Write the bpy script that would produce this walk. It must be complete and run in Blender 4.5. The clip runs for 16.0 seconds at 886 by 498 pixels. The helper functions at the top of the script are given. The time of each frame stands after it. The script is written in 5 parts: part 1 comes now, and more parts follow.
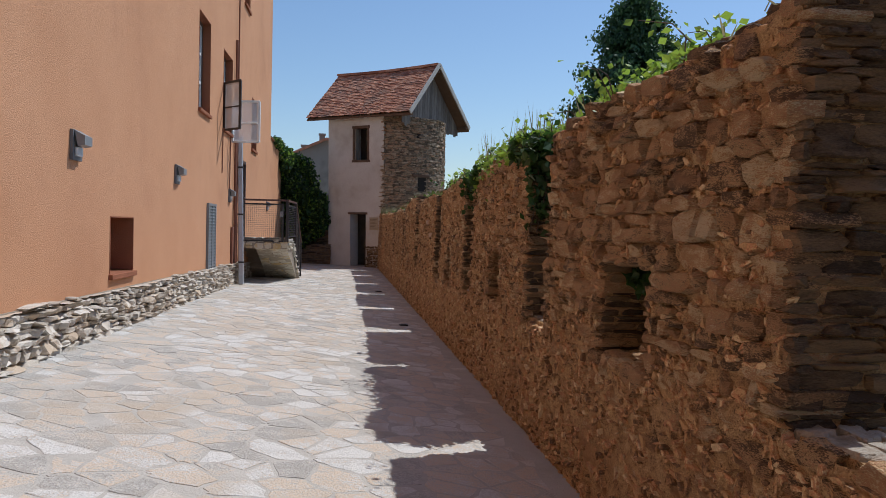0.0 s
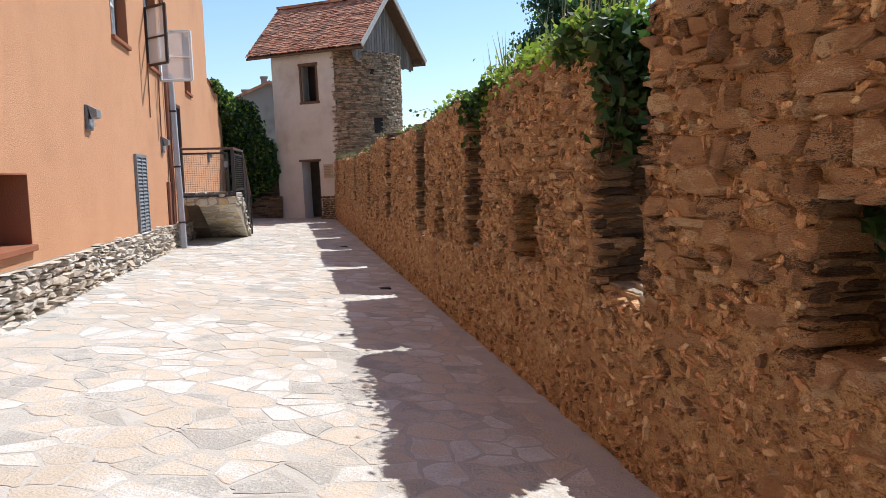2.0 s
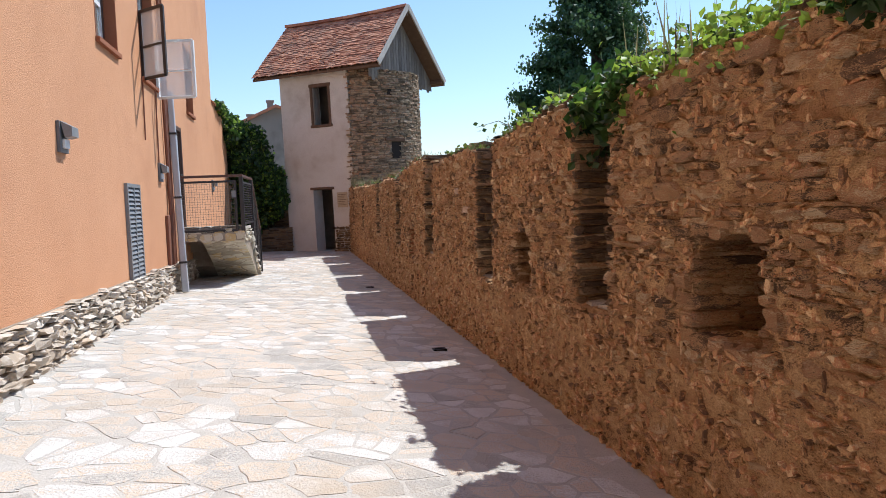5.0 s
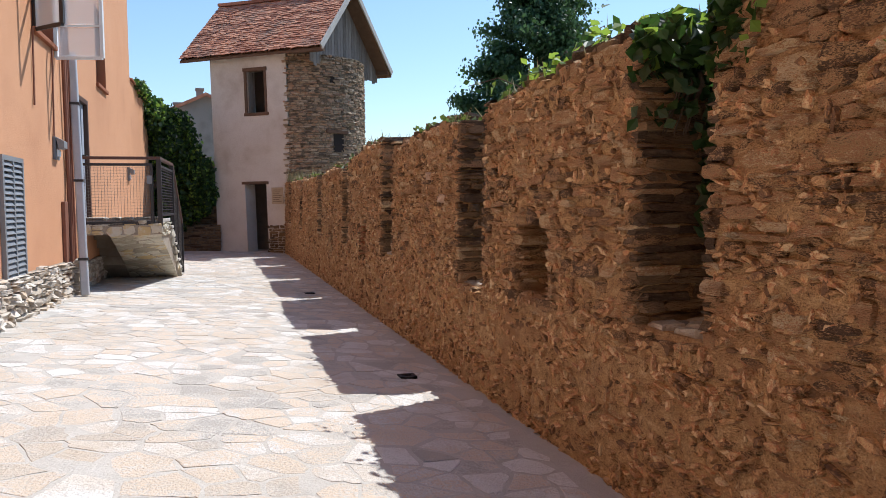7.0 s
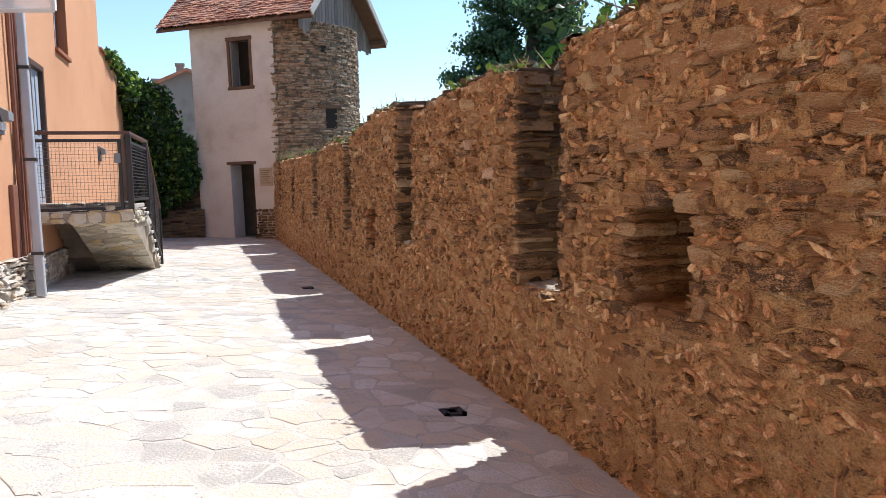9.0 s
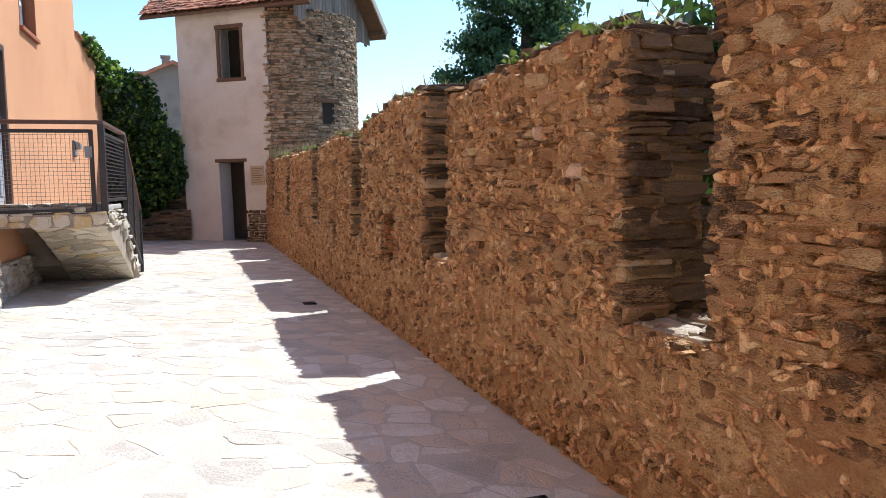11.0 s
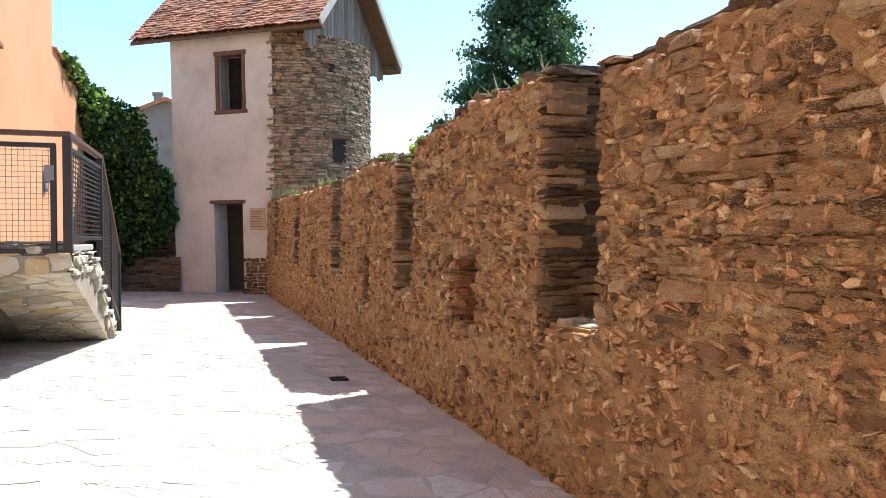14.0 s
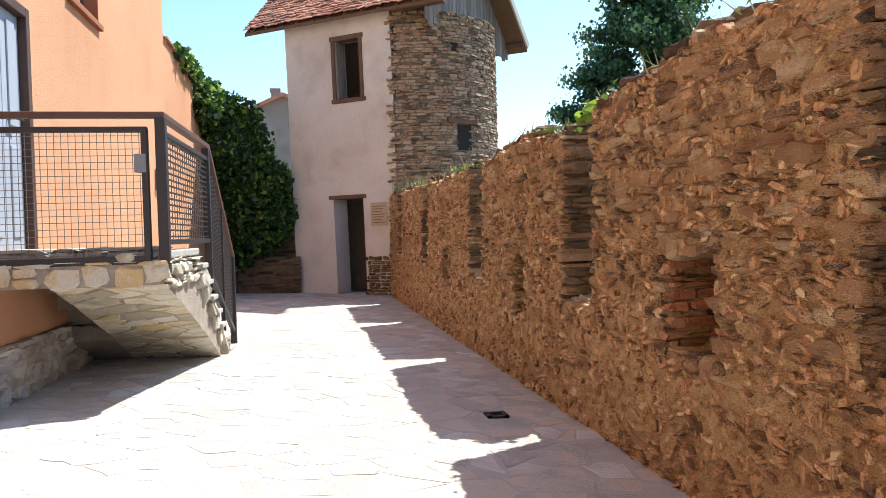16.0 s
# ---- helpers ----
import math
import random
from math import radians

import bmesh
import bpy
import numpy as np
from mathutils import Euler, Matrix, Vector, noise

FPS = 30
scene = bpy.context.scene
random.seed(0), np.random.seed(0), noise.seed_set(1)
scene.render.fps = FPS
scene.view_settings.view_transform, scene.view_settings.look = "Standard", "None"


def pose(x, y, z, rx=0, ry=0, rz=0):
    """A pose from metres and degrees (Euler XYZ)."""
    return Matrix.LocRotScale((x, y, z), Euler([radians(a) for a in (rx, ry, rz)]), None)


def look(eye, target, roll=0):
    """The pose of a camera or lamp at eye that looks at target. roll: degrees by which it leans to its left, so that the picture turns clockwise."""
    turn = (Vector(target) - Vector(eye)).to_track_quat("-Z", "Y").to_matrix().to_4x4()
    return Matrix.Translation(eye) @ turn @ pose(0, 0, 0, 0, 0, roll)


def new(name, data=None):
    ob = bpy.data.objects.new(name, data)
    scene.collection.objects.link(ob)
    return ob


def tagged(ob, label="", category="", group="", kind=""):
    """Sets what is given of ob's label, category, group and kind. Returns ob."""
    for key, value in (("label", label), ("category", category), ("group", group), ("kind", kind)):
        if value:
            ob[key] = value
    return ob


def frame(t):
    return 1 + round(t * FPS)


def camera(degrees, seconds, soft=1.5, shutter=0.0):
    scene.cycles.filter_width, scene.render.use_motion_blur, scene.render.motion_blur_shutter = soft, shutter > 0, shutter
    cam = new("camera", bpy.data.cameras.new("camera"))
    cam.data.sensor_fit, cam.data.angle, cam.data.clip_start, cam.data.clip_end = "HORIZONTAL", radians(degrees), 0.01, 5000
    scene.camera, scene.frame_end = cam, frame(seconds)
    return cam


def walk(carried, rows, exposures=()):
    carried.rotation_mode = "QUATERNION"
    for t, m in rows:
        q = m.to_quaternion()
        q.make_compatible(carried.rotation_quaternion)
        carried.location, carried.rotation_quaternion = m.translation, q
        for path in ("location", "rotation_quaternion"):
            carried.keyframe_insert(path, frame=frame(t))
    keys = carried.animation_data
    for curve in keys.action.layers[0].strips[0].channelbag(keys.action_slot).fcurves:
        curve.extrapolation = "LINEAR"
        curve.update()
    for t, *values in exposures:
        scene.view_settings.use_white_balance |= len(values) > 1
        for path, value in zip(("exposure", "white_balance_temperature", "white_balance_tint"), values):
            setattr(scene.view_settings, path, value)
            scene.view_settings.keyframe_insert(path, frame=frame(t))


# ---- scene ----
cam = camera(60.0, 16.0, soft=0.85)
PATH = [
    (0, (0.123, -2.399, 1.756), (0.404, -0.419, 1.707), 1.3),
    (0.5, (0.045, -2.204, 1.741), (0.473, -0.251, 1.667), 0.7),
    (1, (0.027, -1.39, 1.724), (0.504, 0.546, 1.574), 0.1),
    (1.5, (0.024, -0.666, 1.707), (0.439, 1.281, 1.512), -1.1),
    (2, (-0.047, -0.19, 1.705), (0.358, 1.759, 1.512), -1.7),
    (2.5, (-0.156, 0.116, 1.715), (0.298, 2.051, 1.494), -1.7),
    (3, (-0.199, 0.535, 1.706), (0.239, 2.478, 1.523), -1.3),
    (3.5, (-0.229, 0.92, 1.722), (0.18, 2.875, 1.606), -1.1),
    (4, (-0.264, 1.344, 1.743), (0.125, 3.303, 1.639), -1.2),
    (4.5, (-0.308, 1.627, 1.808), (0.088, 3.584, 1.684), -2.3),
    (5, (-0.302, 2.102, 1.784), (0.102, 4.057, 1.658), -2.3),
    (5.5, (-0.293, 2.59, 1.753), (0.13, 4.541, 1.624), -2.2),
    (6, (-0.282, 3.069, 1.723), (0.177, 5.01, 1.588), -2.2),
    (6.5, (-0.242, 3.587, 1.623), (0.27, 5.517, 1.509), -1.0),
    (7, (-0.248, 3.986, 1.607), (0.326, 5.899, 1.493), -0.7),
    (7.5, (-0.237, 4.368, 1.606), (0.339, 6.28, 1.485), -1.0),
    (8, (-0.204, 4.822, 1.609), (0.37, 6.733, 1.475), -1.3),
    (8.5, (-0.206, 5.224, 1.604), (0.382, 7.13, 1.455), -1.4),
    (9, (-0.173, 5.7, 1.593), (0.429, 7.6, 1.428), -1.4),
    (9.5, (-0.146, 6.149, 1.594), (0.443, 8.052, 1.413), -1.8),
    (10, (-0.185, 6.345, 1.645), (0.412, 8.243, 1.439), -2.3),
    (10.5, (-0.17, 6.752, 1.626), (0.44, 8.647, 1.436), -1.7),
    (11, (-0.153, 7.156, 1.603), (0.48, 9.046, 1.439), -1.0),
    (11.5, (-0.137, 7.557, 1.582), (0.529, 9.439, 1.451), -0.0),
    (12, (-0.142, 7.791, 1.496), (0.562, 9.662, 1.432), 1.4),
    (12.5, (-0.139, 8.191, 1.473), (0.631, 10.036, 1.446), 2.1),
    (13, (-0.099, 8.687, 1.464), (0.715, 10.514, 1.449), 1.9),
    (13.5, (-0.136, 9.102, 1.492), (0.628, 10.95, 1.461), 0.7),
    (14, (-0.187, 9.515, 1.479), (0.479, 11.401, 1.453), -0.3),
    (14.5, (-0.206, 9.939, 1.492), (0.363, 11.856, 1.466), -1.3),
    (15, (-0.169, 10.377, 1.494), (0.308, 12.319, 1.466), -1.6),
    (15.5, (-0.173, 10.709, 1.492), (0.254, 12.663, 1.463), -1.4),
    (16, (-0.133, 11.131, 1.506), (0.247, 13.094, 1.466), -1.7),
]
walk(cam, [(t, look(eye, target, roll)) for t, eye, target, roll in PATH],
     exposures=[(0.0, -0.4, 5900, 10), (0.5, -0.1, 6000, 10), (1.5, 0.26, 6150, 10), (3.0, 0.24, 6080, 10), (4.0, 0.28, 6000, 10), (6.5, 0.24, 5950, 10), (9.0, 0.56, 6000, 10), (12.0, 0.78, 5980, 8), (14.0, 1.0, 6080, 7), (16.0, 0.94, 6080, 7)])

# ---- light ----
SUN = Vector((1.0, 0.595, 1.79)).normalized()
world = bpy.data.worlds.new("sky")
scene.world = world
world.use_nodes = True
wn = world.node_tree.nodes
sky = wn.new("ShaderNodeTexSky")
sky.sky_type = "NISHITA"
sky.sun_disc = False
sky.sun_elevation = math.asin(SUN.z)
sky.sun_rotation = math.atan2(SUN.x, SUN.y)
sky.air_density = 1.15
sky.dust_density = 0.4
sky.ozone_density = 3.5
wn["Background"].inputs["Strength"].default_value = 0.14
world.node_tree.links.new(sky.outputs["Color"], wn["Background"].inputs["Color"])
sun = new("sun", bpy.data.lights.new("sun", "SUN"))
sun.data.energy = 5.0
sun.data.angle = radians(0.53)
sun.data.color = (1.0, 0.95, 0.87)
sun.matrix_world = look(SUN * 60, (0, 0, 0))

# ---- materials ----
MATS = {}


def material(name, ramp, scale=6.0, rough=0.9, bump=0.3, fine=60.0, island=0.0, piece=0.0, metal=0.0, stain=None, stain_scale=0.7,
             stretch=(1, 1, 1), spec=0.3, dist=0.02, grain=0.28, contrast=1.0):
    """Noise-coloured surface: ramp colours at two scales, optional variation per island or per object, stains and bump."""
    m = bpy.data.materials.new(name)
    m.use_nodes = True
    nt, nd, ln = m.node_tree, m.node_tree.nodes, m.node_tree.links
    bsdf = nd["Principled BSDF"]
    bsdf.inputs["Roughness"].default_value = rough
    bsdf.inputs["Metallic"].default_value = metal
    bsdf.inputs["Specular IOR Level"].default_value = spec
    geo = nd.new("ShaderNodeNewGeometry")
    mp = nd.new("ShaderNodeMapping")
    mp.inputs["Scale"].default_value = stretch
    ln.new(geo.outputs["Position"], mp.inputs["Vector"])

    def tex(s, detail=5.0, r=0.6):
        n = nd.new("ShaderNodeTexNoise")
        n.inputs["Scale"].default_value = s
        n.inputs["Detail"].default_value = detail
        n.inputs["Roughness"].default_value = r
        ln.new(mp.outputs["Vector"], n.inputs["Vector"])
        return n.outputs["Fac"]

    def add(a, b, op="ADD"):
        n = nd.new("ShaderNodeMath")
        n.operation = op
        for k, v in ((0, a), (1, b)):
            if isinstance(v, (int, float)):
                n.inputs[k].default_value = v
            else:
                ln.new(v, n.inputs[k])
        return n.outputs[0]

    big, small = tex(scale), tex(fine, 3.0)
    fac = add(add(big, 1 - grain, "MULTIPLY"), add(small, grain, "MULTIPLY"))
    if contrast != 1.0:
        fac = add(add(add(fac, 0.5, "SUBTRACT"), contrast, "MULTIPLY"), 0.5)
    if island:
        fac = add(fac, add(add(geo.outputs["Random Per Island"], 0.5, "SUBTRACT"), island, "MULTIPLY"))
    if piece:
        oi = nd.new("ShaderNodeObjectInfo")
        fac = add(fac, add(add(oi.outputs["Random"], 0.5, "SUBTRACT"), piece, "MULTIPLY"))
    cr = nd.new("ShaderNodeValToRGB")
    els = cr.color_ramp.elements
    while len(els) < len(ramp):
        els.new(0.5)
    for k, c in enumerate(ramp):
        els[k].position = 0.25 + 0.5 * k / max(1, len(ramp) - 1)
        els[k].color = (*c, 1)
    ln.new(fac, cr.inputs["Fac"])
    col = cr.outputs["Color"]
    if stain:
        mx = nd.new("ShaderNodeMix")
        mx.data_type = "RGBA"
        s2 = nd.new("ShaderNodeMapRange")
        s2.inputs["From Min"].default_value = 0.5
        s2.inputs["From Max"].default_value = 0.68
        ln.new(tex(stain_scale, 6.0, 0.65), s2.inputs["Value"])
        ln.new(s2.outputs["Result"], mx.inputs["Factor"])
        ln.new(col, mx.inputs["A"])
        mx.inputs["B"].default_value = (*stain, 1)
        col = mx.outputs["Result"]
    ln.new(col, bsdf.inputs["Base Color"])
    if bump:
        bp = nd.new("ShaderNodeBump")
        bp.inputs["Strength"].default_value = bump
        bp.inputs["Distance"].default_value = dist
        ln.new(add(big, small), bp.inputs["Height"])
        ln.new(bp.outputs["Normal"], bsdf.inputs["Normal"])
    MATS[name] = m
    return m


def leaf_material(name, dark, light, through_light):
    m = bpy.data.materials.new(name)
    m.use_nodes = True
    nd, ln = m.node_tree.nodes, m.node_tree.links
    bsdf = nd["Principled BSDF"]
    bsdf.inputs["Roughness"].default_value = 0.5
    geo = nd.new("ShaderNodeNewGeometry")
    cr = nd.new("ShaderNodeValToRGB")
    cr.color_ramp.elements[0].color = (*dark, 1)
    cr.color_ramp.elements[1].color = (*light, 1)
    ln.new(geo.outputs["Random Per Island"], cr.inputs["Fac"])
    ln.new(cr.outputs["Color"], bsdf.inputs["Base Color"])
    tr = nd.new("ShaderNodeBsdfTranslucent")
    tr.inputs["Color"].default_value = (*through_light, 1)
    mix = nd.new("ShaderNodeMixShader")
    mix.inputs["Fac"].default_value = 0.35
    ln.new(bsdf.outputs["BSDF"], mix.inputs[1])
    ln.new(tr.outputs["BSDF"], mix.inputs[2])
    ln.new(mix.outputs["Shader"], nd["Material Output"].inputs["Surface"])
    return m


WALL_STONE = material("rubble_stone", [(0.15, 0.095, 0.06), (0.45, 0.28, 0.145), (0.66, 0.455, 0.245), (0.53, 0.25, 0.13), (0.64, 0.44, 0.235), (0.76, 0.60, 0.38)],
                      scale=9, fine=80, island=0.5, bump=1.0, rough=0.92, stain=(0.42, 0.235, 0.12), stain_scale=1.9, stretch=(1, 1, 3.2), grain=0.5, contrast=2.0, dist=0.04)
WALL_PIECE = material("rubble_stone_loose", [(0.15, 0.095, 0.06), (0.45, 0.28, 0.145), (0.66, 0.455, 0.245), (0.53, 0.25, 0.13), (0.64, 0.44, 0.235), (0.76, 0.60, 0.38)],
                      scale=9, fine=80, piece=0.5, bump=1.0, rough=0.92, stain=(0.42, 0.235, 0.12), stain_scale=1.9, stretch=(1, 1, 3.2), grain=0.5, contrast=2.0, dist=0.04)
CHIP = material("stone_chip", [(0.20, 0.115, 0.065), (0.46, 0.27, 0.13), (0.60, 0.40, 0.205), (0.50, 0.23, 0.115), (0.74, 0.56, 0.33)], scale=14, fine=80, island=0.5, bump=0.8, grain=0.4, dist=0.03, contrast=1.6)
WALL_MORTAR = material("earth_mortar", [(0.15, 0.085, 0.045), (0.51, 0.32, 0.16), (0.66, 0.44, 0.225), (0.78, 0.59, 0.34)], scale=14, fine=80, bump=1.0,
                       stain=(0.45, 0.255, 0.125), stain_scale=1.4, grain=0.5, contrast=1.8, dist=0.04, stretch=(1, 1, 1.6))
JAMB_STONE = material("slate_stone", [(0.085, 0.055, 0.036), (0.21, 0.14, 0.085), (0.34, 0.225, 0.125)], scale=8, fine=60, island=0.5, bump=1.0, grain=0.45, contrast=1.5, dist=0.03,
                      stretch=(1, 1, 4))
# earthier than SILL_STONE, and darkened further in place of sun shadow on the sills
CRENEL_SILL = material("shadow_dimmed_sill_slate", [(0.22, 0.18, 0.135), (0.36, 0.31, 0.25), (0.46, 0.42, 0.36)], scale=9, fine=70, island=0.5, bump=0.9, contrast=1.5)
SILL_STONE = material("pale_sill_stone", [(0.36, 0.33, 0.29), (0.5, 0.47, 0.42)], scale=8, fine=70, island=0.4, bump=0.6)
FLAG = material("flagstone", [(0.37, 0.35, 0.32), (0.48, 0.46, 0.425), (0.57, 0.46, 0.35), (0.51, 0.495, 0.47), (0.61, 0.595, 0.565)], scale=4.5, fine=55,
                island=0.55, bump=0.8, rough=0.85, stain=(0.47, 0.40, 0.32), stain_scale=0.8, grain=0.45, contrast=1.5)
FLAG_PIECE = material("flagstone_loose", [(0.37, 0.35, 0.32), (0.48, 0.46, 0.425), (0.57, 0.46, 0.35), (0.51, 0.495, 0.47), (0.61, 0.595, 0.565)], scale=4.5, fine=55,
                piece=0.55, bump=0.8, rough=0.85, stain=(0.47, 0.40, 0.32), stain_scale=0.8, grain=0.45, contrast=1.5)
JOINT = material("paving_joint", [(0.37, 0.345, 0.31), (0.51, 0.485, 0.445)], scale=5, fine=60, bump=0.5)
STUCCO = material("orange_stucco", [(0.50, 0.245, 0.125), (0.565, 0.29, 0.155), (0.61, 0.325, 0.18)], scale=0.9, fine=90, bump=0.7, rough=0.93, dist=0.01, grain=0.4,
                  stain=(0.49, 0.24, 0.125), stain_scale=0.45)
REVEAL = material("brown_reveal_stucco", [(0.25, 0.09, 0.045), (0.32, 0.12, 0.06)], scale=2, fine=80, bump=0.3)
PLINTH = material("plinth_rubble", [(0.40, 0.34, 0.27), (0.58, 0.52, 0.44), (0.68, 0.63, 0.56), (0.52, 0.41, 0.30)], scale=8, fine=60, island=0.6, bump=0.6,
                  stain=(0.38, 0.31, 0.24), stain_scale=2.0)
PLINTH_PIECE = material("plinth_rubble_loose", [(0.40, 0.34, 0.27), (0.58, 0.52, 0.44), (0.68, 0.63, 0.56), (0.52, 0.41, 0.30)], scale=8, fine=60, piece=0.6, bump=0.6,
                        stain=(0.38, 0.31, 0.24), stain_scale=2.0)
PLINTH_MORTAR = material("plinth_mortar", [(0.24, 0.19, 0.14), (0.42, 0.36, 0.29)], scale=6, fine=50, bump=0.7)
PLASTER = material("white_lime_plaster", [(0.55, 0.51, 0.46), (0.66, 0.63, 0.58), (0.72, 0.69, 0.64)], scale=1.6, fine=35, bump=0.7, contrast=1.4, grain=0.4, rough=0.95,
                   stain=(0.50, 0.45, 0.39), stain_scale=0.8, dist=0.012)
TOWER_STONE = material("tower_stone", [(0.12, 0.095, 0.07), (0.27, 0.215, 0.15), (0.40, 0.32, 0.225), (0.36, 0.20, 0.12), (0.44, 0.36, 0.26)], scale=7, fine=60, island=0.6, bump=1.0, grain=0.45, contrast=1.5)
TOWER_MORTAR = material("tower_mortar", [(0.16, 0.13, 0.10), (0.28, 0.23, 0.18)], scale=5, fine=40, bump=0.7)
TILE = material("clay_roof_tile", [(0.27, 0.11, 0.07), (0.45, 0.205, 0.125), (0.58, 0.31, 0.20)], scale=3, fine=40, island=0.55, bump=0.3,
                stain=(0.30, 0.19, 0.14), stain_scale=1.3)
TILE_PIECE = material("clay_roof_tile_loose", [(0.27, 0.11, 0.07), (0.45, 0.205, 0.125), (0.58, 0.31, 0.20)], scale=3, fine=40, piece=0.55, bump=0.3,
                      stain=(0.30, 0.19, 0.14), stain_scale=1.3)
BOARD = material("weathered_board", [(0.10, 0.085, 0.075), (0.20, 0.175, 0.155), (0.29, 0.26, 0.235)], scale=5, fine=60, island=0.4, piece=0.3, stretch=(6, 6, 0.6), bump=0.4)
OLD_WOOD = material("old_brown_wood", [(0.10, 0.06, 0.04), (0.19, 0.12, 0.08)], scale=6, fine=60, bump=0.4)
BARGE = material("pale_bargeboard", [(0.36, 0.35, 0.33), (0.50, 0.48, 0.45)], scale=4, fine=40, bump=0.2)
IRON = material("dark_painted_steel", [(0.018, 0.015, 0.015), (0.035, 0.03, 0.03)], scale=5, fine=60, bump=0.05, rough=0.5, spec=0.5)
HANDRAIL = material("red_brown_rail", [(0.075, 0.035, 0.025), (0.11, 0.05, 0.035)], scale=5, fine=60, bump=0.05, rough=0.5, spec=0.5)
WIRE = material("galvanised_wire", [(0.20, 0.17, 0.14), (0.28, 0.24, 0.20)], scale=9, fine=60, bump=0, rough=0.5, metal=0.4)
ZINC = material("zinc_pipe", [(0.38, 0.39, 0.41), (0.52, 0.53, 0.55)], scale=4, fine=40, bump=0.05, rough=0.42, metal=0.3)
COPPER = material("red_conduit", [(0.16, 0.065, 0.04), (0.24, 0.10, 0.06)], scale=6, fine=40, bump=0.1, rough=0.6)
GREY_METAL = material("grey_coated_metal", [(0.17, 0.18, 0.19), (0.24, 0.25, 0.26)], scale=4, fine=60, bump=0.04, rough=0.45, spec=0.5)
LAMP_GREY = material("lamp_body_grey", [(0.13, 0.13, 0.135), (0.19, 0.19, 0.195)], scale=6, fine=60, bump=0.04, rough=0.5)
WHITE_PAINT = material("white_window_paint", [(0.62, 0.63, 0.64), (0.74, 0.75, 0.75)], scale=4, fine=40, bump=0.05, rough=0.5)
BROWN_PAINT = material("dark_brown_window_paint", [(0.06, 0.032, 0.022), (0.10, 0.055, 0.04)], scale=4, fine=40, bump=0.05, rough=0.5)
BRICK = material("old_red_brick", [(0.26, 0.10, 0.055), (0.42, 0.18, 0.09), (0.50, 0.27, 0.15)], scale=9, fine=70, island=0.6, bump=0.8, contrast=1.5)
QUARTZ = material("pale_quartz", [(0.50, 0.35, 0.25), (0.68, 0.54, 0.43)], scale=14, fine=70, bump=0.7)
# near-black that paints in the darkness of unlit rooms, slits and shafts
UNLIT_BLACK = material("unlit_depth_black", [(0.02, 0.018, 0.016), (0.035, 0.03, 0.028)], scale=3, fine=30, bump=0)
CURTAIN = material("white_curtain", [(0.50, 0.52, 0.55), (0.66, 0.67, 0.69)], scale=3, fine=30, bump=0.1, stretch=(8, 8, 0.5))
DOOR_GREY = material("grey_blue_door", [(0.30, 0.32, 0.36), (0.37, 0.39, 0.43)], scale=2, fine=40, bump=0.05, rough=0.5)
EARTH = material("dry_ground", [(0.10, 0.085, 0.05), (0.16, 0.13, 0.08), (0.12, 0.12, 0.05)], scale=0.6, fine=10, bump=0.3)
GREY_WALL = material("grey_render", [(0.24, 0.23, 0.21), (0.33, 0.31, 0.28)], scale=0.8, fine=20, bump=0.3, stain=(0.2, 0.19, 0.17))
BARK = material("bark", [(0.07, 0.05, 0.035), (0.15, 0.11, 0.08)], scale=4, fine=30, bump=0.8, stretch=(3, 3, 0.5))
PLAQUE = material("bronze_sand_plaque", [(0.44, 0.36, 0.25), (0.52, 0.43, 0.31)], scale=5, fine=60, bump=0.1)
PLAQUE_TEXT = material("plaque_lettering", [(0.22, 0.16, 0.10), (0.26, 0.19, 0.12)], scale=5, fine=60, bump=0)
IVY = leaf_material("ivy_leaf", (0.015, 0.036, 0.011), (0.05, 0.105, 0.024), (0.05, 0.12, 0.02))
VINE = leaf_material("bright_vine_leaf", (0.08, 0.17, 0.025), (0.25, 0.38, 0.06), (0.38, 0.55, 0.07))
CONIFER = leaf_material("conifer_needles", (0.018, 0.05, 0.022), (0.075, 0.15, 0.055), (0.06, 0.12, 0.035))
DRY_GRASS = leaf_material("dry_grass", (0.20, 0.19, 0.10), (0.34, 0.32, 0.17), (0.30, 0.28, 0.14))
MOSS = leaf_material("moss_tufts", (0.05, 0.09, 0.02), (0.16, 0.20, 0.05), (0.12, 0.18, 0.03))


def glass_material():
    m = bpy.data.materials.new("window_glass")
    m.use_nodes = True
    b = m.node_tree.nodes["Principled BSDF"]
    b.inputs["Base Color"].default_value = (0.75, 0.8, 0.82, 1)
    b.inputs["Roughness"].default_value = 0.04
    b.inputs["Transmission Weight"].default_value = 0.92
    b.inputs["IOR"].default_value = 1.45
    return m


GLASS = glass_material()


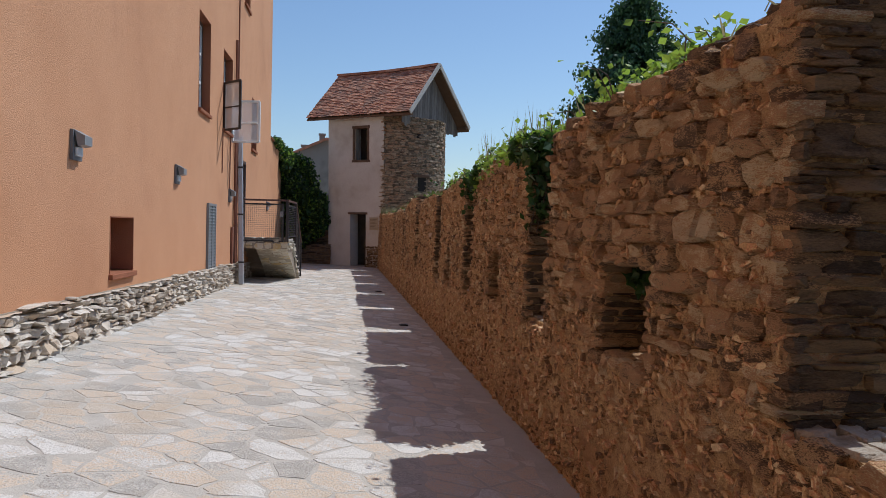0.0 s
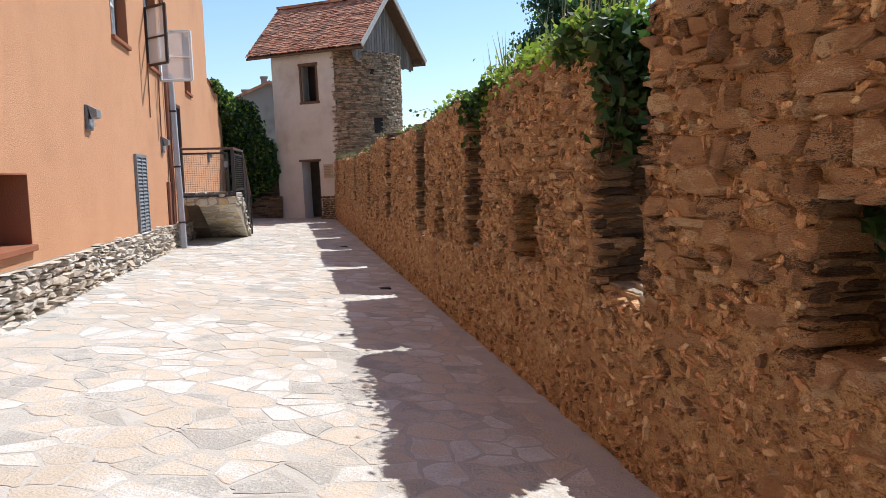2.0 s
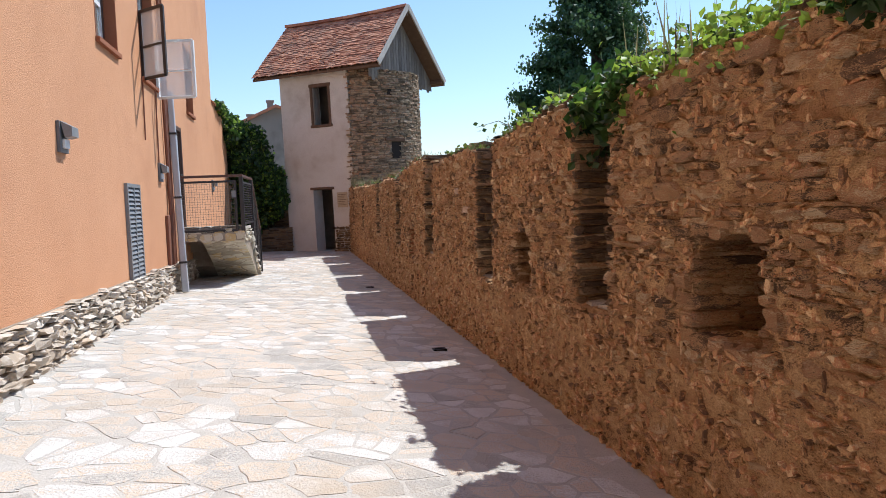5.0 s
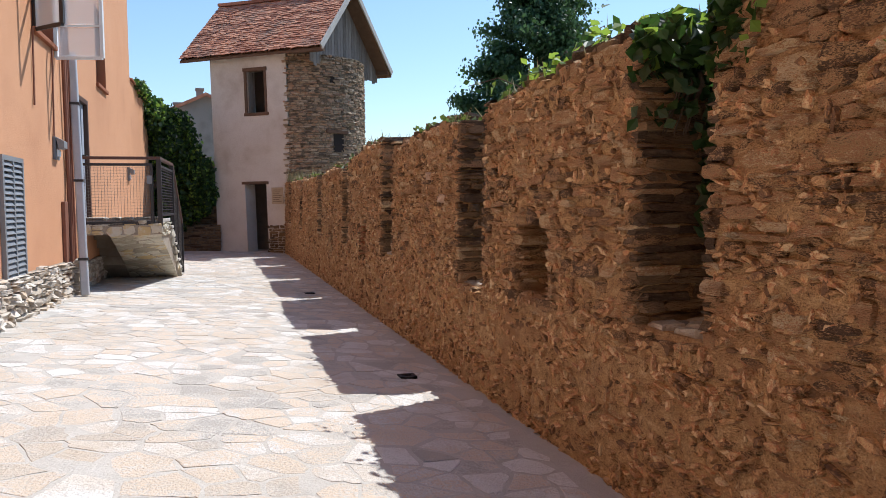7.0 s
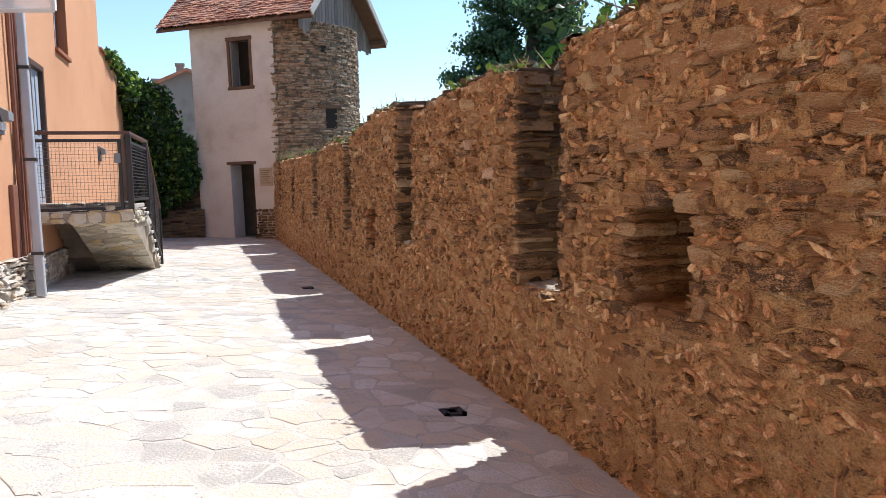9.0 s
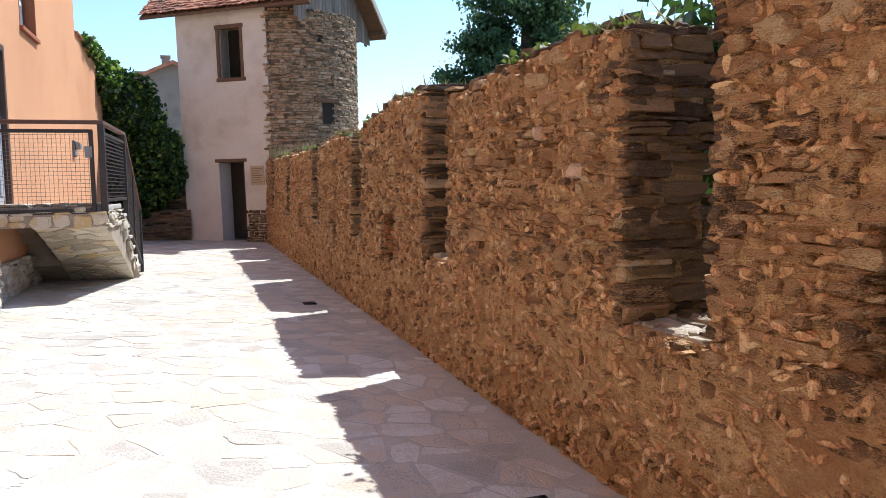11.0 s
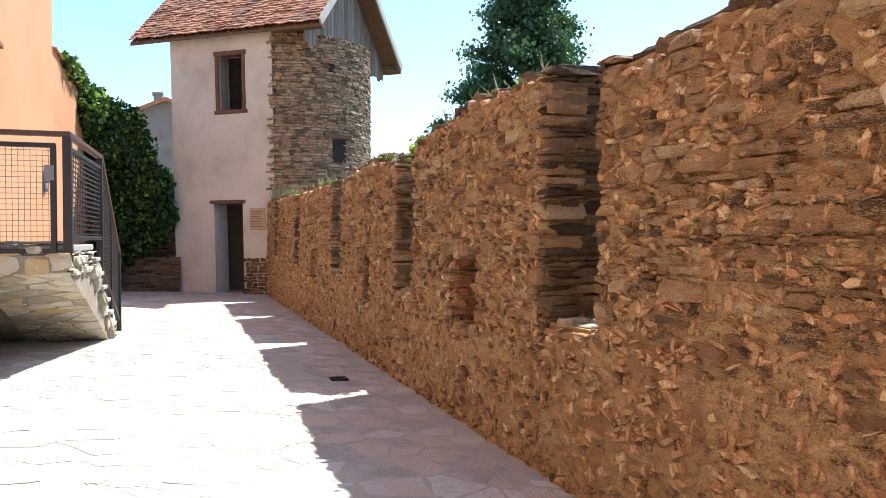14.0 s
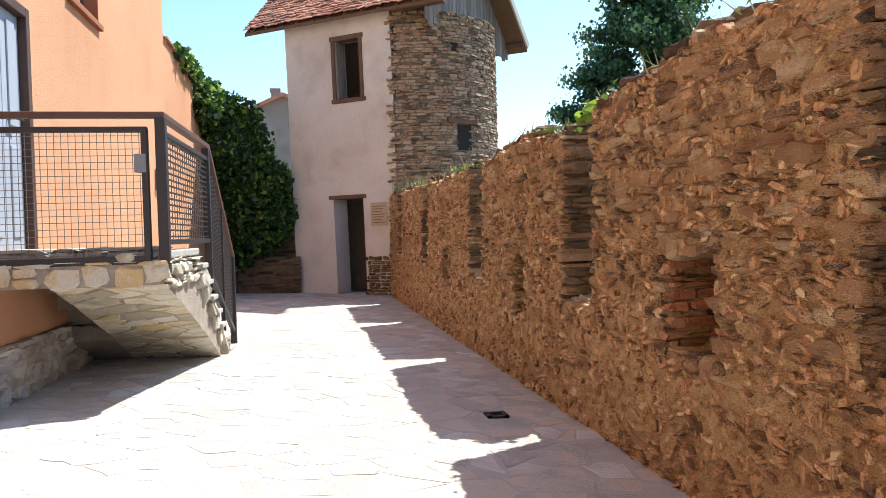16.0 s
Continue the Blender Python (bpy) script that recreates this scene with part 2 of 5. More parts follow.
# ---- mesh helpers ----
class Geo:
    def __init__(self):
        self.v, self.f = [], []

    def add(self, verts, faces):
        o = len(self.v)
        self.v += [tuple(p) for p in verts]
        self.f += [tuple(i + o for i in f) for f in faces]

    def box(self, lo, hi, fn=None):
        (a, b, c), (d, e, f) = lo, hi
        vs = [(x, y, z) for z in (c, f) for y in (b, e) for x in (a, d)]
        if fn:
            vs = [fn(*p) for p in vs]
        self.add(vs, [(0, 2, 3, 1), (4, 5, 7, 6), (0, 1, 5, 4), (2, 6, 7, 3), (0, 4, 6, 2), (1, 3, 7, 5)])

    def beam(self, p, q, w, h, up=(0, 0, 1)):
        p, q = Vector(p), Vector(q)
        d = (q - p).normalized()
        s = d.cross(Vector(up))
        s = s.normalized() if s.length > 1e-4 else Vector((1, 0, 0))
        u = s.cross(d)
        vs = [e + s * a * w / 2 + u * b * h / 2 for e in (p, q) for a, b in ((-1, -1), (1, -1), (1, 1), (-1, 1))]
        self.add(vs, [(3, 2, 1, 0), (4, 5, 6, 7), (0, 1, 5, 4), (1, 2, 6, 5), (2, 3, 7, 6), (3, 0, 4, 7)])

    def tube(self, pts, r, n=10, taper=1.0):
        pts = [Vector(p) for p in pts]
        rings = []
        for i, p in enumerate(pts):
            d = (pts[min(i + 1, len(pts) - 1)] - pts[max(i - 1, 0)]).normalized()
            s = d.cross(Vector((0.13, 0.97, 0.2))).normalized()
            u = s.cross(d)
            rr = r * (1 + (taper - 1) * i / max(1, len(pts) - 1))
            rings.append([p + (s * math.cos(2 * math.pi * k / n) + u * math.sin(2 * math.pi * k / n)) * rr for k in range(n)])
        fs = [tuple(range(n - 1, -1, -1)), tuple(range((len(pts) - 1) * n, len(pts) * n))]
        for i in range(len(pts) - 1):
            for k in range(n):
                a, b = i * n + k, i * n + (k + 1) % n
                fs.append((a, b, b + n, a + n))
        self.add([p for ring in rings for p in ring], fs)

    def ob(self, name, mat, parent=None, label="", smooth=False):
        me = bpy.data.meshes.new(name)
        me.from_pydata(self.v, [], self.f)
        me.materials.append(mat)
        if smooth:
            me.polygons.foreach_set("use_smooth", [True] * len(me.polygons))
        me.update()
        o = new(name, me)
        o.parent = parent
        if label:
            o["label"] = label
        return o


def outward(ob, weld=0):
    bm = bmesh.new()
    bm.from_mesh(ob.data)
    if weld:
        bmesh.ops.remove_doubles(bm, verts=bm.verts, dist=weld)
    bmesh.ops.recalc_face_normals(bm, faces=bm.faces)
    bm.to_mesh(ob.data)
    bm.free()
    return ob


def empty(name, at, label, category, group="", kind=""):
    o = new(name)
    o.location = at
    return tagged(o, label, category, group, kind)


def under(ob, parent):
    """Parents ob and keeps it where it stands."""
    ob.parent = parent
    ob.matrix_parent_inverse = Matrix.Translation(-parent.location)
    return ob


def bevelled(ob, width, segments=2):
    m = ob.modifiers.new("bevel", "BEVEL")
    m.width, m.segments, m.limit_method = width, segments, "ANGLE"
    return ob


# ---- plan ----
def clamp(v, a, b):
    return max(a, min(b, v))


def ground_z(x, y):
    fall = clamp(0.135 - 0.005 * y, 0.02, 0.125)
    return 0.03 + 0.01 * clamp(y, -2, 25) + fall * (1.75 - clamp(x, -3, 1.75))


def facade_x(y):
    return -2.56 + 0.0224 * y


WALL_X, WALL_T, BATTER = 1.76, 0.46, 0.03
Y0, Y1 = -7.0, 27.2
GAPS = [(-3.95, -3.2, 1.04), (-0.5, 0.22, 1.04), (3.45, 4.1, 1.02), (6.8, 7.4, 0.99), (9.64, 10.28, 0.94), (12.8, 13.4, 1.01), (15.87, 16.4, 1.01), (18.85, 19.45, 1.04),
        (22.1, 22.65, 1.08), (24.85, 25.35, 1.15)]
HOLES = [(1.5, 2.2, 1.02, 1.59), (5.15, 5.74, 1.02, 1.57), (8.42, 8.92, 0.99, 1.49), (14.38, 14.88, 0.86, 1.38), (17.37, 17.7, 0.79, 1.33), (20.63, 21.05, 0.9, 1.37)]
TOPS = [(-7, 2.75), (0, 2.68), (3.4, 2.54), (4.15, 2.53), (6.8, 2.46), (7.4, 2.47), (9.6, 2.38), (10.25, 2.32), (11.0, 2.37), (12.75, 2.31), (13.4, 2.42), (14.65, 2.43), (15.8, 2.3), (16.45, 2.2), (17.5, 2.32),
        (19.05, 2.2), (19.7, 2.23), (22.2, 2.24), (28.3, 2.35)]


def top_z(y):
    for (a, za), (b, zb) in zip(TOPS, TOPS[1:]):
        if a <= y <= b:
            z = za + (zb - za) * (y - a) / (b - a)
            break
    else:
        z = 2.35
    return z + 0.05 * (noise.noise((y * 1.7, 3.1, 0)))


def wall_x(z):
    return WALL_X + BATTER * z


def solid(y, z, m=0.0):
    """Whether the wall's face is closed at (y, z)."""
    if z > top_z(y) - 0.02:
        return False
    for a, b, s in GAPS:
        if a - m < y < b + m and z > s - 0.02:
            return False
    for a, b, lo, hi in HOLES:
        if a - m < y < b + m and lo - m < z < hi + m:
            return False
    return True


rng = random.Random(7)


def stone(geo, fn, u0, u1, v0, v1, depth, back=-0.05, r=None):
    """An irregular stone over [u0,u1] x [v0,v1]; fn maps (u, v, out) to the world."""
    r = r or rng
    w, h = u1 - u0, v1 - v0
    cu, cv = (u0 + u1) / 2, (v0 + v1) / 2
    base = [(-0.5, -0.22), (-0.36, -0.5), (0.05, -0.5), (0.4, -0.48), (0.5, -0.1), (0.46, 0.36), (0.25, 0.5), (-0.2, 0.5), (-0.47, 0.34)]
    tilt, tu = r.uniform(-0.4, 0.4), r.uniform(-0.3, 0.3)
    rim, face = [], []
    for a, b in base:
        a += r.uniform(-0.11, 0.11)
        b += r.uniform(-0.12, 0.12)
        rim.append((cu + a * w, cv + b * h))
        k = r.uniform(0.8, 0.96)
        face.append((cu + a * w * k, cv + b * h * k, depth * (1 + tilt * b * 2 + tu * a * 2 + r.uniform(-0.3, 0.3))))
    n = len(base)
    vs = [fn(u, v, back) for u, v in rim] + [fn(u, v, depth * 0.45) for u, v in rim] + [fn(*p) for p in face]
    fs = [tuple(range(2 * n, 3 * n))]
    for i in range(n):
        j = (i + 1) % n
        fs += [(i, j, n + j, n + i), (n + i, n + j, 2 * n + j, 2 * n + i)]
    geo.add(vs, fs)


def courses(r, u0, u1, v0, v1, hmin, hmax, lmin, lmax, gap):
    """Boxes of a rubble bond with uneven courses."""
    v = v0
    while v < v1:
        h = r.uniform(hmin, hmax)
        u = u0 - r.uniform(0, lmax)
        while u < u1:
            ln = r.uniform(lmin, lmax) * (0.7 + h / hmax * 0.5)
            if r.random() < 0.18 and h > 0.6 * hmax:
                hm = h * r.uniform(0.4, 0.6)
                yield u + gap, u + ln - gap, v + gap, v + hm - gap / 2
                yield u + gap, u + ln - gap, v + hm + gap / 2, v + h - gap
            else:
                dv = r.uniform(-0.15, 0.15) * h
                yield u + gap, u + ln - gap, v + gap + dv, v + h - gap + dv
            u += ln
        v += h


# ---- ground ----
def build_ground():
    land = Geo()
    xs = [-600, -80, -20, -2.9] + [-2.9 + 4.75 * i / 12 for i in range(1, 13)] + [2.1]
    ys = [-600, -60, -20, -10] + [-10 + 50 * i / 50 for i in range(1, 51)] + [60, 120, 700]
    vs = [(x, y, ground_z(x, y) - 0.0) for y in ys for x in xs]
    nx = len(xs)
    fs = [(j * nx + i, j * nx + i + 1, (j + 1) * nx + i + 1, (j + 1) * nx + i) for j in range(len(ys) - 1) for i in range(nx - 1)]
    land.add(vs, fs)
    yard = tagged(land.ob("pavement", JOINT), "sandy mortar bed of the sloping courtyard paving", "pavement", kind="structure")
    out = Geo()
    out.add([(2.1, -600, -0.6), (700, -600, -0.6), (700, 700, -0.6), (2.1, 700, -0.6)], [(0, 1, 2, 3)])
    tagged(out.ob("ground", EARTH), "dry grassy ground outside the town wall", "ground", kind="structure")
    return yard


def clip(poly, px, py, qx, qy, gap):
    """The part of poly nearer to p than to q, less a gap."""
    mx, my, dx, dy = (px + qx) / 2, (py + qy) / 2, qx - px, qy - py
    d = math.hypot(dx, dy)
    dx, dy = dx / d, dy / d
    c = mx * dx + my * dy - gap
    out = []
    for i in range(len(poly)):
        a, b = poly[i], poly[(i + 1) % len(poly)]
        da, db = a[0] * dx + a[1] * dy - c, b[0] * dx + b[1] * dy - c
        if da <= 0:
            out.append(a)
        if (da < 0) != (db < 0) and da != db:
            s = da / (da - db)
            out.append((a[0] + (b[0] - a[0]) * s, a[1] + (b[1] - a[1]) * s))
    return out


def build_paving(yard):
    r = random.Random(21)
    cell = 0.2
    pts, grid = [], {}
    for j in range(int(36 / cell)):
        for i in range(int(4.9 / cell)):
            if r.random() < 0.34:
                continue
            x, y = -3.0 + (i + 0.5 + r.uniform(-0.46, 0.46)) * cell, -8 + (j + 0.5 + r.uniform(-0.46, 0.46)) * cell
            grid.setdefault((i, j), []).append(len(pts))
            pts.append((x, y, i, j))
    rest, count = Geo(), 0
    for n, (x, y, i, j) in enumerate(pts):
        poly = [(x - 0.6, y - 0.6), (x + 0.6, y - 0.6), (x + 0.6, y + 0.6), (x - 0.6, y + 0.6)]
        for di in range(-4, 5):
            for dj in range(-4, 5):
                for m in grid.get((i + di, j + dj), ()):
                    if m != n and poly:
                        poly = clip(poly, x, y, pts[m][0], pts[m][1], 0.008)
        if len(poly) < 3 or (x > 1.72) or x < facade_x(y) - 0.05:
            continue
        fine = []
        for (a, b), (c, d) in zip(poly, poly[1:] + poly[:1]):
            fine += [(a + (c - a) * q, b + (d - b) * q) for q in (0.0, 0.35, 0.68)]
        poly = [(x + (a - x) * s, y + (b - y) * s) for a, b in fine for s in (1 + r.uniform(-0.14, 0.04),)]
        poly = [(min(a, 1.8), b) for a, b in poly]
        lift, t1, t2 = r.uniform(0.0005, 0.004), r.uniform(-0.012, 0.012), r.uniform(-0.012, 0.012)
        low = [(a, b, ground_z(a, b) - 0.004) for a, b in poly]
        mid = [(a, b, ground_z(a, b) + lift * 0.6 + t1 * (a - x) + t2 * (b - y)) for a, b in poly]
        top = [(x + (a - x) * 0.96, y + (b - y) * 0.96, ground_z(a, b) + lift + t1 * (a - x) + t2 * (b - y)) for a, b in poly]
        m = len(poly)
        fs = [tuple(range(2 * m, 3 * m))] + [f for q in range(m) for f in ((q, (q + 1) % m, m + (q + 1) % m, m + q), (m + q, m + (q + 1) % m, 2 * m + (q + 1) % m, 2 * m + q))]
        if 1.0 < y < 8.0 and count < 300 and -1.9 < x < 1.7:
            g = Geo()
            g.add(low + mid + top, fs)
            g.ob("flagstone", FLAG_PIECE, yard)
            count += 1
        else:
            rest.add(low + mid + top, fs)
    tagged(rest.ob("flagstone_paving", FLAG, yard), kind="stuff")


YARD = build_ground()


# ---- town wall ----
def build_wall():
    core = Geo()
    step = 0.12
    ys = sorted({round(Y0 + i * step, 3) for i in range(int((Y1 - Y0) / step) + 1)} | {v for g in GAPS for v in g[:2]} | {v for h in HOLES for v in h[:2]})
    for a, b in zip(ys, ys[1:]):
        if b - a < 1e-4:
            continue
        m = (a + b) / 2
        gap = next((g for g in GAPS if g[0] <= m <= g[1]), None)
        hole = next((h for h in HOLES if h[0] <= m <= h[1]), None)

        def bar(z0, z1, x_in=0.0, zb1=None):
            za, zb = (z1, z1) if zb1 is None else (z1, zb1)
            vs = []
            for y, zt in ((a, za), (b, zb)):
                vs += [(wall_x(z0) + x_in, y, z0), (WALL_X + WALL_T, y, z0), (WALL_X + WALL_T, y, zt - 0.02), (wall_x(zt) + x_in + 0.02, y, zt)]
            core.add(vs, [(0, 1, 2, 3), (7, 6, 5, 4), (0, 4, 5, 1), (1, 5, 6, 2), (2, 6, 7, 3), (3, 7, 4, 0)])
        if gap:
            bar(-0.9, gap[2])
        elif hole:
            bar(-0.9, hole[2])
            if hole[0] > 4:
                bar(hole[2], hole[3], 0.42)
            bar(hole[3], top_z(a), 0.0, top_z(b))
        else:
            bar(-0.9, top_z(a), 0.0, top_z(b))
    wall = tagged(core.ob("wall_east", WALL_MORTAR), "old rubble town wall with crenels and earth-brown mortar", "wall", kind="structure")
    face = lambda u, v, d: (wall_x(v) - d, u, v)  # noqa: E731
    skin, st = Geo(), 0.04
    nu, nv = int((Y1 - 0.8 + 4) / st), int(2.9 / st)
    index = {}
    for i in range(nu):
        for j in range(nv):
            u, v = -4 + i * st, -0.1 + j * st
            if solid(u, v, 0.015):
                low = clamp((1.25 - v) / 0.9, 0, 1)
                d = 0.012 + 0.014 * low + 0.02 * noise.noise((u * 4.5, v * 7.5, 0.3)) + 0.024 * noise.noise((u * 15, v * 22, 4.3))
                index[i, j] = len(skin.v)
                skin.v.append(face(u + 0.012 * noise.noise((u * 9, v * 9, 7)), v, d))
    for i, j in index:
        q = [(i, j), (i, j + 1), (i + 1, j + 1), (i + 1, j)]
        if all(k in index for k in q):
            skin.f.append(tuple(index[k] for k in q))
    skin.ob("mortar_coat", WALL_MORTAR, wall, "lumpy earth-brown mortar coat", smooth=True)
    r = random.Random(5)
    rest, count = Geo(), 0
    near = [q for q in courses(r, -5, 3.4, -0.05, 2.95, 0.05, 0.17, 0.09, 0.34, 0.004) if q[1] < 3.5]
    far = [q for q in courses(r, 3.4, Y1 - 0.6, -0.05, 2.95, 0.022, 0.115, 0.07, 0.3, 0.003) if q[0] > 3.3]
    for u0, u1, v0, v1 in near + far:
        cu, cv = (u0 + u1) / 2, (v0 + v1) / 2
        if r.random() < 0.1 or not all(solid(u, v) for u in (u0 + 0.01, cu, u1 - 0.01) for v in (v0, v1 - 0.02)):
            if not (solid(cu, cv, 0.03) and r.random() < 0.9):
                continue
            w, h = (u1 - u0) * 0.33, (v1 - v0) * 0.4
            u0, u1, v0, v1 = cu - w, cu + w, cv - h, cv + h
        high = clamp((cv - 0.7) / 0.9, 0, 1)
        depth = r.uniform(0.002, 0.024) + high * r.uniform(0.004, 0.032) + (high * r.uniform(0.01, 0.04) if cu < 3.4 else 0)
        if r.random() < 0.12 and cv > 0.5:
            u1 = u0 + (u1 - u0) * 0.45
        if 1.0 < cu < 8.6 and v1 - v0 > 0.07 and u1 - u0 > 0.14 and cv > 0.6 and count < 300:
            g = Geo()
            stone(g, face, u0, u1, v0, v1, depth, r=r)
            g.ob("stone", WALL_PIECE, wall)
            count += 1
        else:
            stone(rest, face, u0, u1, v0, v1, depth, r=r)
    for a, b, lo, hi in [(g[0], g[1], g[2], top_z((g[0] + g[1]) / 2) - 0.05) for g in GAPS] + HOLES:
        for edge, sign in ((a, 1), (b, -1)):
            v = lo - 0.05
            while v < hi:
                h = r.uniform(0.03, 0.11)
                lip = r.uniform(-0.03, 0.045) if (a, b, lo, hi) in HOLES else r.uniform(-0.02, 0.045)
                u = sorted((edge - sign * r.uniform(0.06, 0.2), edge + sign * lip))
                stone(rest, face, u[0], u[1], v, v + h - 0.004, r.uniform(0.015, 0.045), back=-0.22, r=r)
                v += h
        if (a, b, lo, hi) in HOLES:
            u = a - 0.06
            while u < b:
                w = r.uniform(0.1, 0.22)
                stone(rest, face, u, u + w, hi - r.uniform(-0.01, 0.04), hi + r.uniform(0.04, 0.09), r.uniform(0.015, 0.045), back=-0.25, r=r)
                stone(rest, face, u, u + w, lo - r.uniform(0.04, 0.1), lo + r.uniform(-0.01, 0.03), r.uniform(0.015, 0.045), back=-0.25, r=r)
                u += w
    tagged(rest.ob("wall_rubble", WALL_STONE, wall), kind="stuff")
    # small chips and slate edges bedded in the mortar
    chips = Geo()
    for _ in range(19000):
        u, v = r.uniform(-3.5, Y1 - 1), r.uniform(0.0, 2.6)
        if not solid(u, v, 0.02):
            continue
        w, h = r.uniform(0.02, 0.085), r.uniform(0.008, 0.03)
        if r.random() < 0.3:
            w, h = h * 1.2, w * 0.8
        d = 0.02 + 0.012 * clamp((1.25 - v) / 0.9, 0, 1) + r.uniform(0.0, 0.022)
        tl = r.uniform(-0.5, 0.5)
        rim = []
        for k in range(6):
            a = 1.047 * k + r.uniform(-0.35, 0.35)
            x, y = math.cos(a) * w * r.uniform(0.7, 1.1), math.sin(a) * h * r.uniform(0.7, 1.1)
            rim.append((u + x, v + y + x * tl))
        top = [(u + (a - u) * 0.75, v + (b - v) * 0.7, d + r.uniform(-0.006, 0.006)) for a, b in rim]
        chips.add([face(a, b, -0.01) for a, b in rim] + [face(*p) for p in top], [(6, 7, 8, 9, 10, 11)] + [(k, (k + 1) % 6, 6 + (k + 1) % 6, 6 + k) for k in range(6)])
    tagged(chips.ob("stone_chips", CHIP, wall), kind="stuff")
    # layered slate on the faces of the crenels
    jamb, niche = Geo(), Geo()
    for a, b, s in GAPS:
        t = top_z(b + 0.05)
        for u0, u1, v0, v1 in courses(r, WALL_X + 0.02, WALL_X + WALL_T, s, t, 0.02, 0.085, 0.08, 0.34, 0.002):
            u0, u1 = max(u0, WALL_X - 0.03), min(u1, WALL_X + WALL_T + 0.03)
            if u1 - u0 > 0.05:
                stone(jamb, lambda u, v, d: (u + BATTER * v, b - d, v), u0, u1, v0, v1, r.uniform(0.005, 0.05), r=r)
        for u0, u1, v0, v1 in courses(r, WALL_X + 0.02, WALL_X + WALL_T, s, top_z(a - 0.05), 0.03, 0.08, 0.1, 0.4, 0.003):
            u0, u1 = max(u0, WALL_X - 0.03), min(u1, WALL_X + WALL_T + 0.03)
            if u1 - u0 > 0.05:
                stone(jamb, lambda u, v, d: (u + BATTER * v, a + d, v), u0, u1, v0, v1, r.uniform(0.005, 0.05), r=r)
    for a, b, lo, hi in HOLES:
        for u0, u1, v0, v1 in courses(r, WALL_X + 0.05, WALL_X + 0.42, lo, hi, 0.03, 0.07, 0.1, 0.3, 0.004):
            u0, u1 = max(u0, WALL_X + 0.03), min(u1, WALL_X + 0.42)
            if u1 - u0 > 0.04:
                stone(niche if a > 4 else jamb, lambda u, v, d: (u, b - d, v), u0, u1, v0, v1, r.uniform(0.005, 0.04), r=r)
        back, lo_u, hi_v = 0.42, a, hi
        if a < 4:
            lo_u = b
        for u0, u1, v0, v1 in courses(r, lo_u, b, lo, hi_v, 0.04, 0.1, 0.08, 0.26, 0.003):
            u0, u1 = max(u0, lo_u), min(u1, b)
            if u1 - u0 > 0.03:
                stone(niche, lambda u, v, d: (wall_x(v) + back - d, u, v), u0, u1, v0, min(v1, hi_v), r.uniform(0.01, 0.05), r=r)
        for u0, u1, v0, v1 in courses(r, a, b, WALL_X + 0.02, WALL_X + 0.4, 0.07, 0.14, 0.1, 0.25, 0.003):
            stone(niche, lambda u, v, d: (v, u, lo + d * 0.6), max(u0, a), min(u1, b), v0, v1, r.uniform(0.01, 0.04), r=r)
    brick = Geo()
    a, b, lo, hi = HOLES[3]
    for u0, u1, v0, v1 in courses(r, WALL_X - 0.01, WALL_X + 0.4, lo + 0.05, hi, 0.06, 0.075, 0.1, 0.24, 0.006):
        stone(brick, lambda u, v, d: (u + BATTER * v, b - d - 0.02, v), max(u0, WALL_X - 0.01), u1, v0, v1, r.uniform(0.012, 0.03), r=r)
    tagged(brick.ob("niche_brick", BRICK, wall), kind="stuff")
    for y, z, w in ((10.72, 1.67, 0.085), (11.17, 1.89, 0.08)):
        q = Geo()
        stone(q, face, y - w / 2, y + w / 2, z - w * 0.42, z + w * 0.42, 0.07, r=r)
        q.ob("quartz_stone", QUARTZ, wall, "pale rounded quartz stone")
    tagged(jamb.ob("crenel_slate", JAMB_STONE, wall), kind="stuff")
    tagged(niche.ob("niche_rubble", WALL_STONE, wall), kind="stuff")
    sill = Geo()
    for a, b, s in GAPS:
        for u0, u1, v0, v1 in courses(r, a, b, WALL_X + 0.06, WALL_X + WALL_T, 0.07, 0.15, 0.1, 0.26, 0.006):
            u0, u1 = max(u0, a), min(u1, b)
            if u1 - u0 > 0.06:
                stone(sill, lambda u, v, d: (v, u, s + d), u0, u1, v0, v1, r.uniform(0.01, 0.035), r=r)
    tagged(sill.ob("sill_stones", CRENEL_SILL, wall), kind="stuff")
    # thin slates lying on the wall head
    cap = Geo()
    y = -6.0
    while y < Y1 - 0.8:
        ln = r.uniform(0.12, 0.4)
        if solid(y + ln / 2, 1.5) and solid(y, 1.5) and solid(y + ln, 1.5):
            for layer in range(2):
                x0 = WALL_X + r.uniform(0.0, 0.1)
                for x1, x2 in ((x0, x0 + r.uniform(0.2, 0.35)), (x0 + 0.33, WALL_X + WALL_T + 0.04)):
                    z = top_z(y + ln / 2) + layer * 0.03
                    stone(cap, lambda u, v, d: (v + BATTER * 2.3, u, z + d), y, y + ln, x1, x2, r.uniform(0.015, 0.04), r=r)
        y += ln * 0.9
    tagged(cap.ob("coping_slates", JAMB_STONE, wall), kind="stuff")
    return wall


WALL = build_wall()


